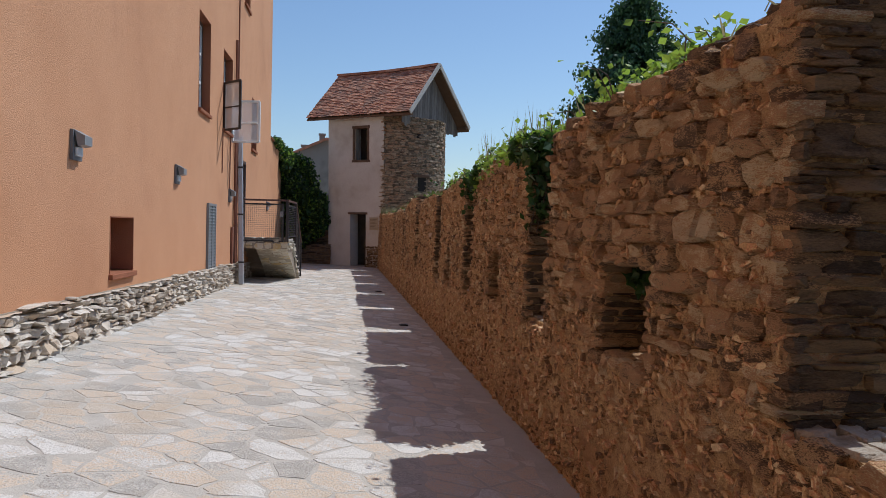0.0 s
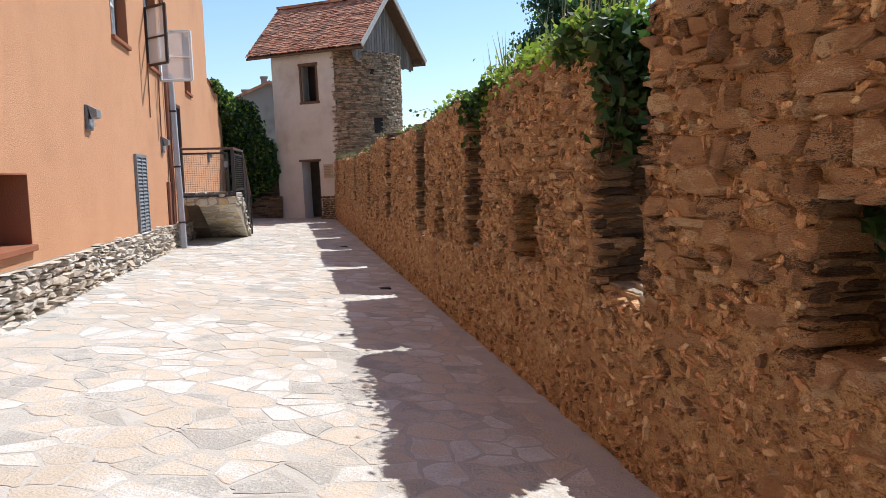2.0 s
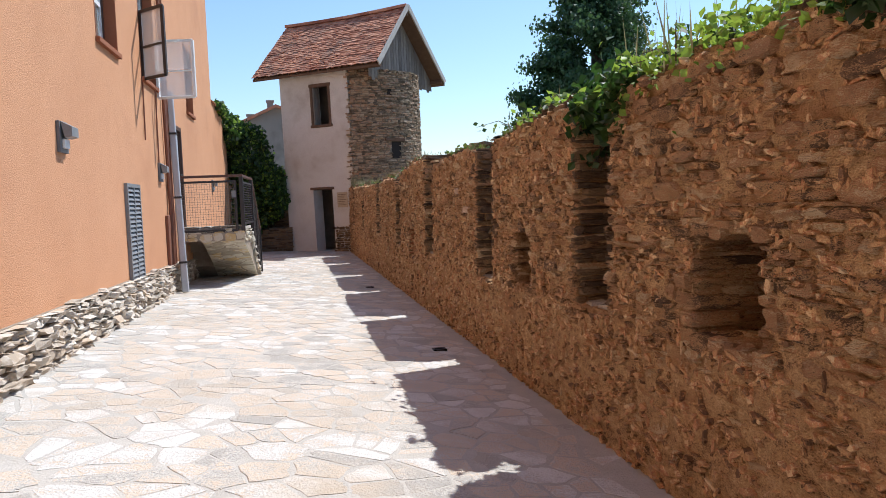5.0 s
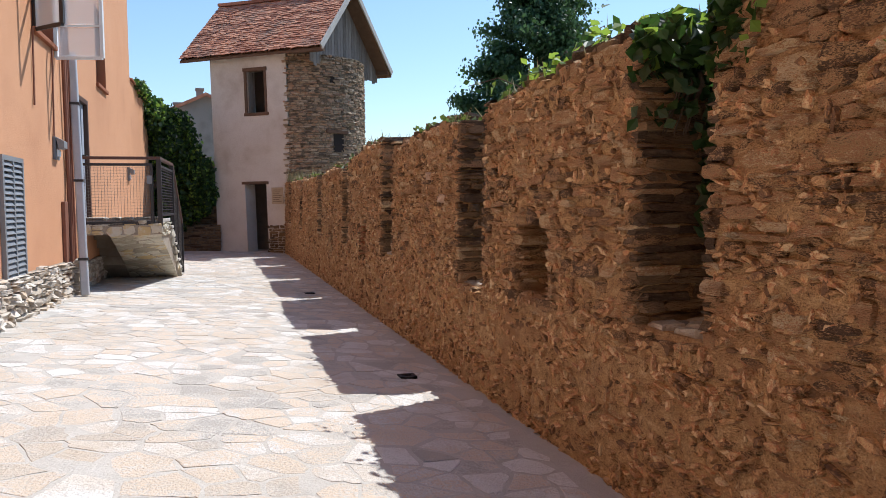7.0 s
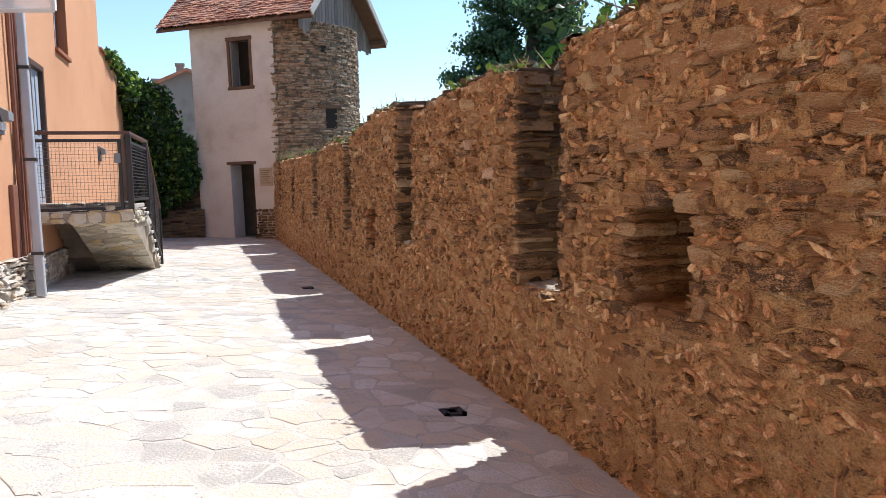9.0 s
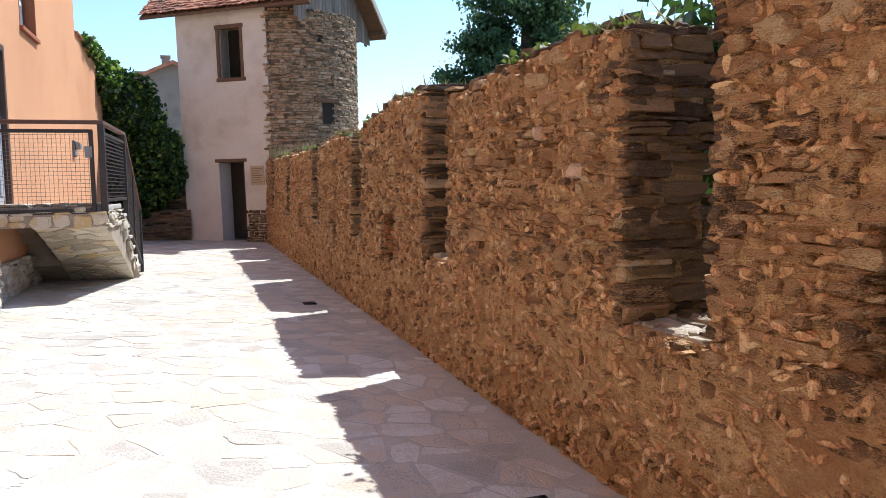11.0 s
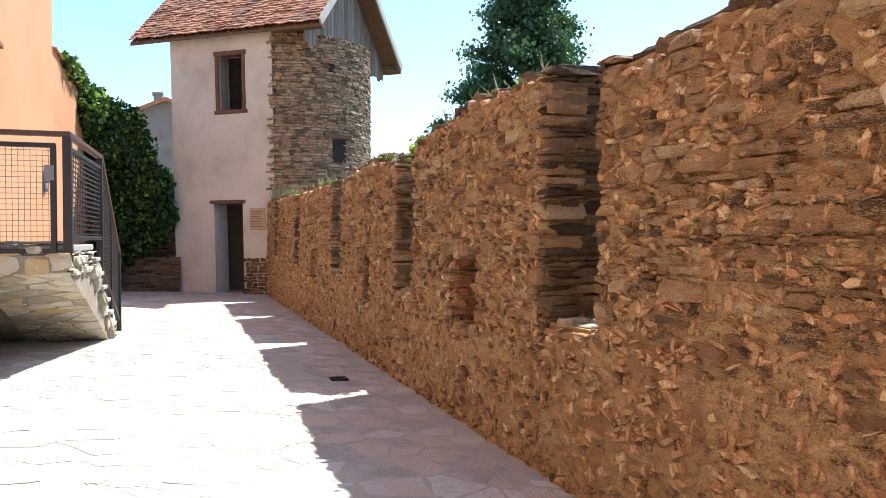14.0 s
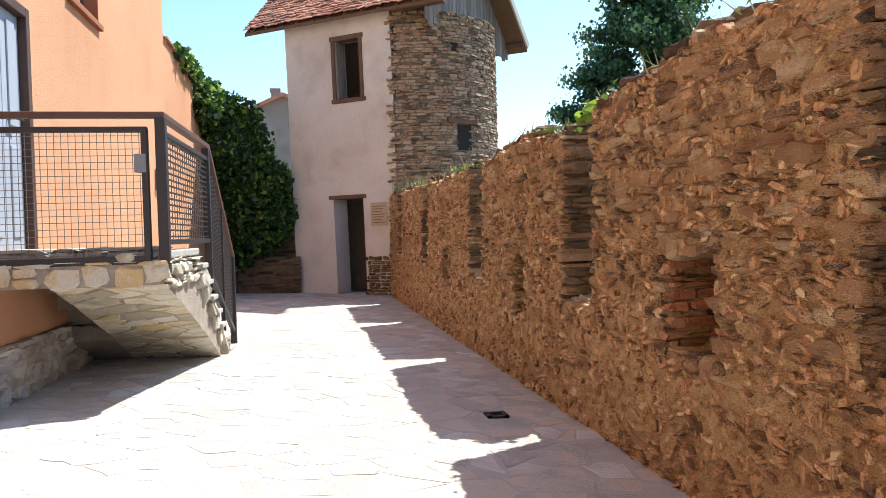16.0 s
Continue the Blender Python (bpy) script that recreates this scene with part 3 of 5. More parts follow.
# ---- orange house ----
def panel(geo, fn, u0, u1, v0, v1, openings, t):
    """A wall sheet of thickness t with openings (a, b, lo, hi) cut through; fn maps (u, v, out)."""
    us = sorted({u0, u1, *[o[k] for o in openings for k in (0, 1)]})
    vs = sorted({v0, v1, *[o[k] for o in openings for k in (2, 3)]})
    for a, b in zip(us, us[1:]):
        for c, d in zip(vs, vs[1:]):
            m, n = (a + b) / 2, (c + d) / 2
            if any(o[0] < m < o[1] and o[2] < n < o[3] for o in openings):
                continue
            geo.add([fn(a, c, 0), fn(b, c, 0), fn(b, d, 0), fn(a, d, 0)], [(0, 1, 2, 3)])
            geo.add([fn(a, c, -t), fn(b, c, -t), fn(b, d, -t), fn(a, d, -t)], [(3, 2, 1, 0)])
    for a, b, c, d in list(openings) + [(u0, u1, v0, v1)]:
        geo.add([fn(u, v, w) for w in (0, -t) for u, v in ((a, c), (b, c), (b, d), (a, d))], [(0, 1, 5, 4), (1, 2, 6, 5), (2, 3, 7, 6), (3, 0, 4, 7)])


F_END = 23.7
BASEMENT = (6.78, 7.72, 1.15, 1.83)
WIN_A, WIN_B, WIN_C, WIN_UP = (11.68, 12.76, 3.82, 5.56), (14.26, 15.46, 3.78, 5.46), (18.85, 19.92, 3.83, 5.21), (17.2, 18.2, 7.27, 8.85)
DOOR_H = (16.89, 17.78, 1.47, 3.38)
VENT = (12.6, 13.42, 0.78, 2.17)
hf = lambda u, v, d: (facade_x(u) + d, u, v)  # noqa: E731


def build_house():
    g = Geo()
    panel(g, hf, -12, F_END, -0.5, 11.5, [BASEMENT, WIN_A, WIN_B, WIN_C, WIN_UP, DOOR_H], 0.45)
    wall = outward(g.ob("wall_west", STUCCO))
    tagged(wall, "tall house wall in orange stucco over a rubble plinth", "wall", kind="structure")
    box = Geo()
    x = facade_x(F_END)
    box.box((-11, F_END - 0.45, -0.5), (x - 0.46, F_END, 11.5))
    box.box((-11, -12.0, -0.5), (-10.6, F_END - 0.46, 11.5))
    box.box((-11, -12.5, -0.5), (x - 0.5, -12.02, 11.5))
    tagged(box.ob("wall_north", STUCCO), "orange stucco end and rear walls of the house", "wall", kind="structure")
    roof = Geo()
    roof.add([(facade_x(0) + 0.5, -12.5, 11.5), (facade_x(F_END) + 0.2, F_END + 0.3, 11.5), (-6.5, F_END + 0.3, 14.5), (-6.5, -12.5, 14.5), (-11.4, -12.5, 11.4), (-11.4, F_END + 0.3, 11.4)],
             [(0, 1, 2, 3), (3, 2, 5, 4), (0, 3, 4), (1, 5, 2), (0, 4, 5, 1)])
    tagged(roof.ob("roof", TILE), "red tiled pitched roof over the orange house", "roof", kind="structure")
    # unseen wall added behind the windows, its black standing for unlit rooms
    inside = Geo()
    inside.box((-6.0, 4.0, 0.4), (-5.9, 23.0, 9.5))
    tagged(inside.ob("wall_inner", UNLIT_BLACK), "unseen rear wall of the rooms, coloured black for their unlit depth", "wall", kind="structure")
    # rubble plinth
    ys = [-6 + i * 0.3 for i in range(int((16.7 + 6) / 0.3) + 1)]
    pl = Geo()
    for a, b in zip(ys, ys[1:]):
        for u, w in ((a, b),):
            ta, tb = 0.47 + ground_z(-2.4, u), 0.47 + ground_z(-2.4, w)
            pl.add([hf(u, -0.3, 0.0), hf(w, -0.3, 0.0), hf(w, tb, 0.0), hf(u, ta, 0.0), hf(u, -0.3, 0.03), hf(w, -0.3, 0.03), hf(w, tb, 0.02), hf(u, ta, 0.02)],
                   [(4, 5, 6, 7), (3, 7, 6, 2), (0, 4, 7, 3), (1, 2, 6, 5)])
    plinth = tagged(pl.ob("baseboard", PLINTH_MORTAR), "pale rubble stone plinth along the orange wall", "plinth", kind="structure")
    r = random.Random(11)
    rest, count = Geo(), 0
    for u0, u1, v0, v1 in courses(r, -6, 16.6, 0.0, 0.5, 0.05, 0.13, 0.1, 0.32, 0.007):
        cu = (u0 + u1) / 2
        zg = ground_z(-2.4, cu) - 0.04
        if u0 < -6 or u1 > 16.7:
            continue
        g = Geo() if 4 < cu < 16.7 and count < 300 else rest
        stone(g, hf, u0, u1, v0 + zg, min(v1, 0.5) + zg, r.uniform(0.05, 0.1), back=0.0, r=r)
        if g is not rest:
            g.ob("stone", PLINTH_PIECE, plinth)
            count += 1
    tagged(rest.ob("plinth_rubble", PLINTH, plinth), kind="stuff")
    return wall


HOUSE = build_house()


def window(name, o, label, depth=0.14, cols=2, rows=3, paint=BROWN_PAINT, dark=True, curtain=True):
    a, b, lo, hi = o
    at = hf((a + b) / 2, lo, 0)
    w = empty(name, at, label, "window", kind="structure")
    fr = Geo()
    f = 0.07
    for p in ((a, a + f, lo, hi), (b - f, b, lo, hi), (a + f, b - f, lo, lo + f), (a + f, b - f, hi - f, hi)):
        fr.box((p[0], p[2], -depth - 0.07), (p[1], p[3], -depth), lambda u, v, d: hf(u, v, d))
    under(bevelled(outward(fr.ob("window_frame", paint)), 0.006), w)
    for i in range(cols):
        for j in range(rows):
            u0, u1 = a + f + (b - a - 2 * f) * i / cols, a + f + (b - a - 2 * f) * (i + 1) / cols
            v0, v1 = lo + f + (hi - lo - 2 * f) * j / rows, lo + f + (hi - lo - 2 * f) * (j + 1) / rows
            bar = Geo()
            q = 0.028
            for p in ((u0, u0 + q, v0, v1), (u1 - q, u1, v0, v1), (u0 + q, u1 - q, v0, v0 + q), (u0 + q, u1 - q, v1 - q, v1)):
                bar.box((p[0], p[2], -depth - 0.055), (p[1], p[3], -depth - 0.012), lambda u, v, d: hf(u, v, d))
            under(outward(bar.ob("sash_bar", WHITE_PAINT)), w)
            pane = Geo()
            pane.box((u0 + q, v0 + q, -depth - 0.04), (u1 - q, v1 - q, -depth - 0.034), lambda u, v, d: hf(u, v, d))
            p = under(outward(pane.ob("pane", GLASS)), w)
            p.visible_shadow = False
    sill = Geo()
    sill.box((a - 0.03, lo - 0.05, -depth), (b + 0.03, lo + 0.012, 0.05), lambda u, v, d: hf(u, v, d))
    under(bevelled(outward(sill.ob("window_sill", REVEAL)), 0.008), w)
    lining = Geo()
    for p in ((a - 0.002, a + 0.012, lo + 0.02, hi), (b - 0.012, b + 0.002, lo + 0.02, hi), (a + 0.012, b - 0.012, hi - 0.012, hi + 0.002)):
        lining.box((p[0], p[2], -depth), (p[1], p[3], 0.006), lambda u, v, d: hf(u, v, d))
    under(outward(lining.ob("reveal", REVEAL)), w)
    if curtain:
        c = Geo()
        n = 24
        for k in range(n):
            u0, u1 = a + (b - a) * k / n, a + (b - a) * (k + 1) / n
            d0, d1 = -0.3 - 0.02 * (k % 2), -0.3 - 0.02 * ((k + 1) % 2)
            c.add([hf(u0, lo, d0), hf(u1, lo, d1), hf(u1, hi, d1), hf(u0, hi, d0)], [(0, 1, 2, 3)])
        under(c.ob("curtain", CURTAIN), w)
    return w


window("window_1", WIN_A, "tall white-barred window with brown frame in orange stucco")
window("window_2", WIN_B, "tall white-barred window with its casements swung open")
window("window_3", WIN_C, "tall white-barred window above the stone landing")
window("window_4", WIN_UP, "upper storey window with brown frame")
window("window_5", BASEMENT, "low basement window set deep in a brown reveal", depth=0.36, cols=1, rows=1, curtain=False)


# ---- open casement, door, vent and wall lamps on the house ----
def open_sash(hinge_y, swing, z0, z1, width, paint, label, pane_mat):
    """A casement swung out from the facade: swing is its free edge (x, y)."""
    hx = facade_x(hinge_y) + 0.03
    s = empty("casement", (hx, hinge_y, z0), label, "window sash", group="open casements")
    d = Vector((swing[0] - hx, swing[1] - hinge_y, 0))
    d = d.normalized() * width
    p0, p1 = Vector((hx, hinge_y, 0)), Vector((hx, hinge_y, 0)) + d
    q = 0.045
    for name, a, b in (("stile", (0, z0), (0, z1)), ("stile", (1, z0), (1, z1)), ("rail", (0, z0), (1, z0)), ("rail", (0, z1), (1, z1)), ("glazing_bar", (0, (z0 + z1) / 2 - 0.03), (1, (z0 + z1) / 2 - 0.03))):
        g = Geo()
        g.beam((p0 + d * a[0]) + Vector((0, 0, a[1])), (p0 + d * b[0]) + Vector((0, 0, b[1])), q if name != "glazing_bar" else 0.03, q, up=(0.3, 1, 0.2))
        under(g.ob(name, paint), s)
    for k in range(2):
        za, zb = (z0, (z0 + z1) / 2 - 0.03) if k == 0 else ((z0 + z1) / 2 - 0.03, z1)
        g = Geo()
        g.beam(p0 + d * 0.5 + Vector((0, 0, za + 0.02)), p0 + d * 0.5 + Vector((0, 0, zb - 0.02)), width - 0.06, 0.006, up=d.cross(Vector((0, 0, 1))))
        pane = under(g.ob("pane", pane_mat), s)
        pane.visible_shadow = False
    return s


# pale tint mixed into clear glass stands in for its reflection
def sheen_glass():
    m = bpy.data.materials.new("painted_sheen_glass")
    m.use_nodes = True
    nd, ln = m.node_tree.nodes, m.node_tree.links
    b = nd["Principled BSDF"]
    b.inputs["Base Color"].default_value = (0.7, 0.74, 0.78, 1)
    b.inputs["Roughness"].default_value = 0.3
    t = nd.new("ShaderNodeBsdfTransparent")
    mix = nd.new("ShaderNodeMixShader")
    mix.inputs["Fac"].default_value = 0.35
    ln.new(t.outputs[0], mix.inputs[1])
    ln.new(b.outputs[0], mix.inputs[2])
    ln.new(mix.outputs[0], nd["Material Output"].inputs["Surface"])
    return m


SHEEN_GLASS = sheen_glass()
open_sash(14.28, (-1.77, 13.8), 3.76, 4.74, 0.54, IRON, "dark-framed window casement swung open into the yard", SHEEN_GLASS)
open_sash(15.45, (-1.5, 15.3), 3.64, 4.55, 0.6, WHITE_PAINT, "pale casement swung open into the yard, reflection tinted into its glass", SHEEN_GLASS)


def wall_lamp(y, z, w, h):
    lamp = empty("wall_lamp", hf(y, z, 0), "grey metal box wall lamp with a slanted hood", "wall lamp", group="wall lamps on the orange facade")
    g = Geo()
    g.box((y - w / 2, z, 0.0), (y + w / 2, z + h, 0.035), hf)
    under(bevelled(outward(g.ob("back_plate", LAMP_GREY)), 0.006), lamp)
    g = Geo()
    a, b = y - w * 0.42, y + w * 0.42
    pr = [(0.0, h * 0.98), (0.10, h * 0.8), (0.10, h * 0.5), (0.035, h * 0.45)]
    vs = [hf(u, z + v, d + 0.035) for u in (a, b) for d, v in pr]
    g.add(vs, [(0, 1, 2, 3), (7, 6, 5, 4), (0, 4, 5, 1), (1, 5, 6, 2), (2, 6, 7, 3), (3, 7, 4, 0)])
    under(outward(g.ob("hood", GREY_METAL)), lamp)
    g = Geo()
    g.box((y - w * 0.3, z + h * 0.14, 0.034), (y + w * 0.3, z + h * 0.44, 0.06), hf)
    under(bevelled(outward(g.ob("diffuser", WHITE_PAINT)), 0.006), lamp)
    return lamp


for ly, lz in ((5.63, 2.36), (10.05, 2.38), (15.25, 2.27), (22.8, 2.25)):
    wall_lamp(ly, lz, 0.26, 0.3)


def louvre_vent(o):
    a, b, lo, hi = o
    v = empty("louvre_vent", hf((a + b) / 2, lo, 0), "tall grey metal louvre door in the orange wall", "vent")
    g = Geo()
    f = 0.05
    for p in ((a, a + f, lo, hi), (b - f, b, lo, hi), (a + f, b - f, lo, lo + f), (a + f, b - f, hi - f, hi), ((a + b) / 2 - 0.02, (a + b) / 2 + 0.02, lo + f, hi - f)):
        g.box((p[0], p[2], 0.002), (p[1], p[3], 0.045), hf)
    under(outward(g.ob("frame", GREY_METAL)), v)
    # black sheet on the closed wall paints in the shade between the slats
    g = Geo()
    g.box((a + 0.02, lo + 0.02, 0.001), (b - 0.02, hi - 0.02, 0.006), hf)
    under(outward(g.ob("backing", UNLIT_BLACK)), v)
    n = 22
    for k in range(n):
        z = lo + f + (hi - lo - 2 * f) * k / n
        g = Geo()
        h = (hi - lo - 2 * f) / n
        g.add([hf(u, zz, d) for u in (a + f, b - f) for zz, d in ((z, 0.042), (z + h * 0.85, 0.012), (z + h * 0.85 + 0.006, 0.014), (z + 0.006, 0.046))],
              [(0, 1, 2, 3), (7, 6, 5, 4), (0, 4, 5, 1), (1, 5, 6, 2), (2, 6, 7, 3), (3, 7, 4, 0)])
        under(outward(g.ob("slat", GREY_METAL)), v)
    return v


louvre_vent(VENT)


def house_door(o):
    a, b, lo, hi = o
    d = empty("door_1", hf((a + b) / 2, lo, 0), "closed pale grey door with dark brown frame on the landing", "door", kind="structure")
    g = Geo()
    f = 0.08
    for p in ((a, a + f, lo, hi), (b - f, b, lo, hi), (a + f, b - f, hi - f, hi)):
        g.box((p[0], p[2], -0.12), (p[1], p[3], 0.02), hf)
    under(bevelled(outward(g.ob("door_frame", BROWN_PAINT)), 0.008), d)
    for k in range(2):
        u0, u1 = a + f + (b - a - 2 * f) * k / 2 + 0.004, a + f + (b - a - 2 * f) * (k + 1) / 2 - 0.004
        g = Geo()
        g.box((u0, lo, -0.09), (u1, hi - f, -0.045), hf)
        for v0, v1 in ((0.1, 0.8), (0.95, 1.75)):
            g.box((u0 + 0.1, lo + v0, -0.046), (u1 - 0.1, lo + v1, -0.03), hf)
        leaf = under(bevelled(outward(g.ob("door_leaf", DOOR_GREY)), 0.008), d)
    g = Geo()
    g.tube([hf((a + b) / 2 + 0.08, lo + 1.0, -0.045), hf((a + b) / 2 + 0.08, lo + 1.0, 0.02), hf((a + b) / 2 + 0.2, lo + 1.0, 0.025)], 0.012, 8)
    under(g.ob("door_handle", IRON), d)


house_door(DOOR_H)


# ---- pipes at the house ----
def build_pipes():
    p = empty("downpipe", (-1.97, 15.62, ground_z(-1.97, 15.62)), "leaning square zinc downpipe standing beside the landing", "downpipe")
    z0 = ground_z(-1.97, 15.62) + 0.012
    g = Geo()
    g.beam((-1.97, 15.62, z0), (-2.11, 16.2, 3.86), 0.11, 0.09, up=(0, 1, 0))
    under(bevelled(g.ob("pipe", ZINC), 0.02, 3), p)
    for z in (0.9, 2.0, 3.1):
        g = Geo()
        s = (z - z0) / (3.86 - z0)
        g.box((-2.035 - 0.14 * s, 15.56 + 0.58 * s, z), (-1.905 - 0.14 * s, 15.68 + 0.58 * s, z + 0.035))
        under(g.ob("clamp", IRON), p)
    c = empty("conduit", hf(15.9, 0.5, 0.04), "rust-red cable conduits running up the orange wall", "conduit")
    for k, (y, r, top) in enumerate(((15.8, 0.03, 6.0), (15.95, 0.02, 4.9), (16.1, 0.018, 7.3))):
        g = Geo()
        g.tube([hf(y, 0.5, 0.05), hf(y + 0.03, 2.0, 0.045), hf(y - 0.02, 3.5, 0.05), hf(y, top, 0.045)], r, 8)
        under(g.ob("cable", COPPER), c)
    for ya, yb, z in ((14.15, 14.2, 2.85), (15.15, 15.22, 2.55)):
        h = Geo()
        h.tube([hf(ya, z, 0.02), hf(yb, 3.77, 0.02)], 0.012, 6)
        tagged(h.ob("hanging_cable", COPPER), "thin rust-brown cable hanging below the open window", "cable", group="cables below the window")
    g = Geo()
    g.box((15.5, 0.36, 0.0), (15.72, 1.72, 0.05), hf)
    tagged(bevelled(outward(g.ob("cable_duct", COPPER)), 0.01), "narrow red-brown cable duct low on the orange wall", "cable duct")
    s = empty("stone_pier", (-2.12, 16.0, ground_z(-2.16, 16.0)), "small rubble pier tied with wire at the wall foot", "pier")
    g = Geo()
    zb = ground_z(-2.16, 16.0) - 0.05
    g.box((facade_x(16.0) + 0.03, 15.78, zb), (-2.06, 16.25, zb + 0.52))
    under(g.ob("core", PLINTH_MORTAR), s)
    g = Geo()
    r = random.Random(3)
    for u0, u1, v0, v1 in courses(r, -2.2, -2.06, zb, zb + 0.52, 0.07, 0.12, 0.1, 0.2, 0.006):
        stone(g, lambda u, v, d: (u, 15.78 - d, v), max(u0, -2.22), min(u1, -2.04), v0, v1, 0.04, r=r)
    for u0, u1, v0, v1 in courses(r, 15.78, 16.25, zb, zb + 0.52, 0.07, 0.12, 0.1, 0.25, 0.006):
        stone(g, lambda u, v, d: (-2.06 + d, u, v), max(u0, 15.76), min(u1, 16.27), v0, v1, 0.04, r=r)
    under(tagged(g.ob("rubble", PLINTH), kind="stuff"), s)
    g = Geo()
    for z in (zb + 0.2, zb + 0.42):
        g.tube([(-2.2, 15.72, z), (-2.01, 15.72, z + 0.02), (-2.01, 16.3, z - 0.02)], 0.006, 6)
    under(g.ob("wire_tie", WIRE), s)


build_pipes()

# ---- landing and stairs ----
LX0, LX1, LY0, LY1, LZ = -2.17, -1.01, 16.75, 18.05, 1.445
STEPS = 7
ST_END = 19.83


def skew(thing):
    """The landing's outer edge runs slightly away from the house."""
    for o in thing.children:
        for v in o.data.vertices:
            v.co.x += 0.052 * (v.co.y - LY0) * clamp((v.co.x + 2.2) / 1.15, 0, 1.1)


def build_landing():
    land = empty("stone_stair", (-1.6, 18.6, ground_z(-1.6, 18.6)), "stone landing and outside stair with a vaulted rubble underside", "stairs")
    zg = ground_z(-1.1, ST_END)
    g = Geo()
    g.box((LX0 - 0.1, LY0 + 0.12, LZ - 0.06), (LX1, LY1, LZ))
    under(bevelled(g.ob("landing_slab", SILL_STONE), 0.012), land)
    # body: sloping soffit from the front edge down to the foot of the stair
    g = Geo()
    pts = [(LY0 + 0.04, LZ - 0.06), (LY1, LZ - 0.06)]
    for k in range(STEPS):
        y = LY1 + (ST_END - LY1) * k / STEPS
        z = LZ - 0.02 - (LZ - zg) * (k + 1) / STEPS
        pts += [(y, z), (y + (ST_END - LY1) / STEPS, z)]
    pts += [(ST_END, zg - 0.1), (ST_END - 0.42, zg - 0.1)]
    n = 8
    for k in range(1, n):
        s = k / n
        pts.append((ST_END - 0.42 + (LY0 + 0.04 - ST_END + 0.41) * s, zg - 0.1 + (LZ - 0.24 - zg + 0.1) * (s ** 0.85)))
    pts.append((LY0 + 0.04, LZ - 0.24))
    m = len(pts)
    g.add([(x, y, z) for x in (-1.76, LX1 - 0.03) for y, z in pts], [tuple(range(m)), tuple(range(2 * m - 1, m - 1, -1))] + [(k, m + k, m + (k + 1) % m, (k + 1) % m) for k in range(m)])
    body = under(outward(g.ob("body", PLINTH_MORTAR)), land)
    # flat stones on soffit, front edge and flank
    r = random.Random(9)

    def soffit(u, v, d):
        s = clamp(v, 0, 1)
        y = LY0 + 0.04 + (ST_END - 0.42 - LY0 - 0.04) * s
        z = zg - 0.1 + (LZ - 0.24 - zg + 0.1) * ((1 - s) ** 0.85)
        return (u, y - d * 0.3, z - d)
    g = Geo()
    cell = []
    for j in range(18):
        for i in range(4):
            if r.random() < 0.75:
                cell.append((-1.78 + (i + 0.5 + r.uniform(-0.48, 0.48)) * 0.19, (j + 0.5 + r.uniform(-0.48, 0.48)) / 18))
    for q, (x, s) in enumerate(cell):
        poly = [(x - 0.4, s * 3.7 - 0.5), (x + 0.4, s * 3.7 - 0.5), (x + 0.4, s * 3.7 + 0.5), (x - 0.4, s * 3.7 + 0.5)]
        for w, (x2, s2) in enumerate(cell):
            if w != q and abs(x - x2) < 0.9 and abs(s - s2) < 0.32 and poly:
                poly = clip(poly, x, s * 3.7, x2, s2 * 3.7, 0.016)
        poly = [(clamp(a, -1.77, LX1 - 0.02), clamp(b / 3.7, 0, 1)) for a, b in poly]
        k = len(poly)
        if k < 3:
            continue
        d = r.uniform(0.006, 0.014)
        st = Geo()
        st.add([soffit(a, b, 0.0) for a, b in poly] + [soffit(x + (a - x) * 0.95, s + (b - s) * 0.95, d) for a, b in poly],
               [tuple(range(k, 2 * k))] + [(i, (i + 1) % k, k + (i + 1) % k, k + i) for i in range(k)])
        under(outward(st.ob("soffit_stone", LANDING_STONE)), land)
    g = Geo()
    for u0, u1, v0, v1 in courses(r, LX0 + 0.05, LX1, LZ - 0.24, LZ - 0.08, 0.155, 0.16, 0.1, 0.24, 0.008):
        u0, u1 = max(u0, LX0), min(u1, LX1 + 0.01)
        if u1 - u0 > 0.05:
            stone(g, lambda u, v, d: (u, LY0 + 0.04 - d, v), u0, u1, v0, min(v1, LZ - 0.07), 0.014, r=r)
    under(tagged(g.ob("edge_rubble", LANDING_STONE), kind="stuff"), land)
    # rough pale kerb stones along the slab's edge
    u = LX0
    while u < LX1 - 0.06:
        w = min(r.uniform(0.16, 0.4), LX1 - u)
        for v0, v1 in ((LZ - 0.055, LZ + 0.01), (LZ + 0.006, LZ + 0.035)):
            st = Geo()
            stone(st, lambda a, b, d: (a, LY0 + 0.2 - d, b), u, u + w, v0, v1, r.uniform(0.07, 0.1), back=-0.2, r=r)
            under(outward(st.ob("kerb_stone", SILL_STONE)), land)
        u += w
    g = Geo()
    g.box((LX0 - 0.06, LY0 + 0.045, LZ - 0.235), (-1.755, LY0 + 0.2, LZ - 0.065))
    under(g.ob("edge_mortar", PLINTH_MORTAR), land)
    for k in range(STEPS):
        y, w = LY1 + (ST_END - LY1) * k / STEPS, (ST_END - LY1) / STEPS
        z = LZ - 0.024 - (LZ - zg) * (k + 1) / STEPS
        st = Geo()
        st.box((LX0 - 0.06, y - 0.06, max(z - 0.16, zg - 0.05)), (-1.74, y + w - 0.005, z + 0.012))
        under(st.ob("step_base", PLINTH_MORTAR), land)
    # underside arching back to the house
    g = Geo()
    rows = [[soffit(x, s, 0.004)[:] for x in (-2.3, -1.74)] for s in [0.64 + 0.04 * k for k in range(10)]]
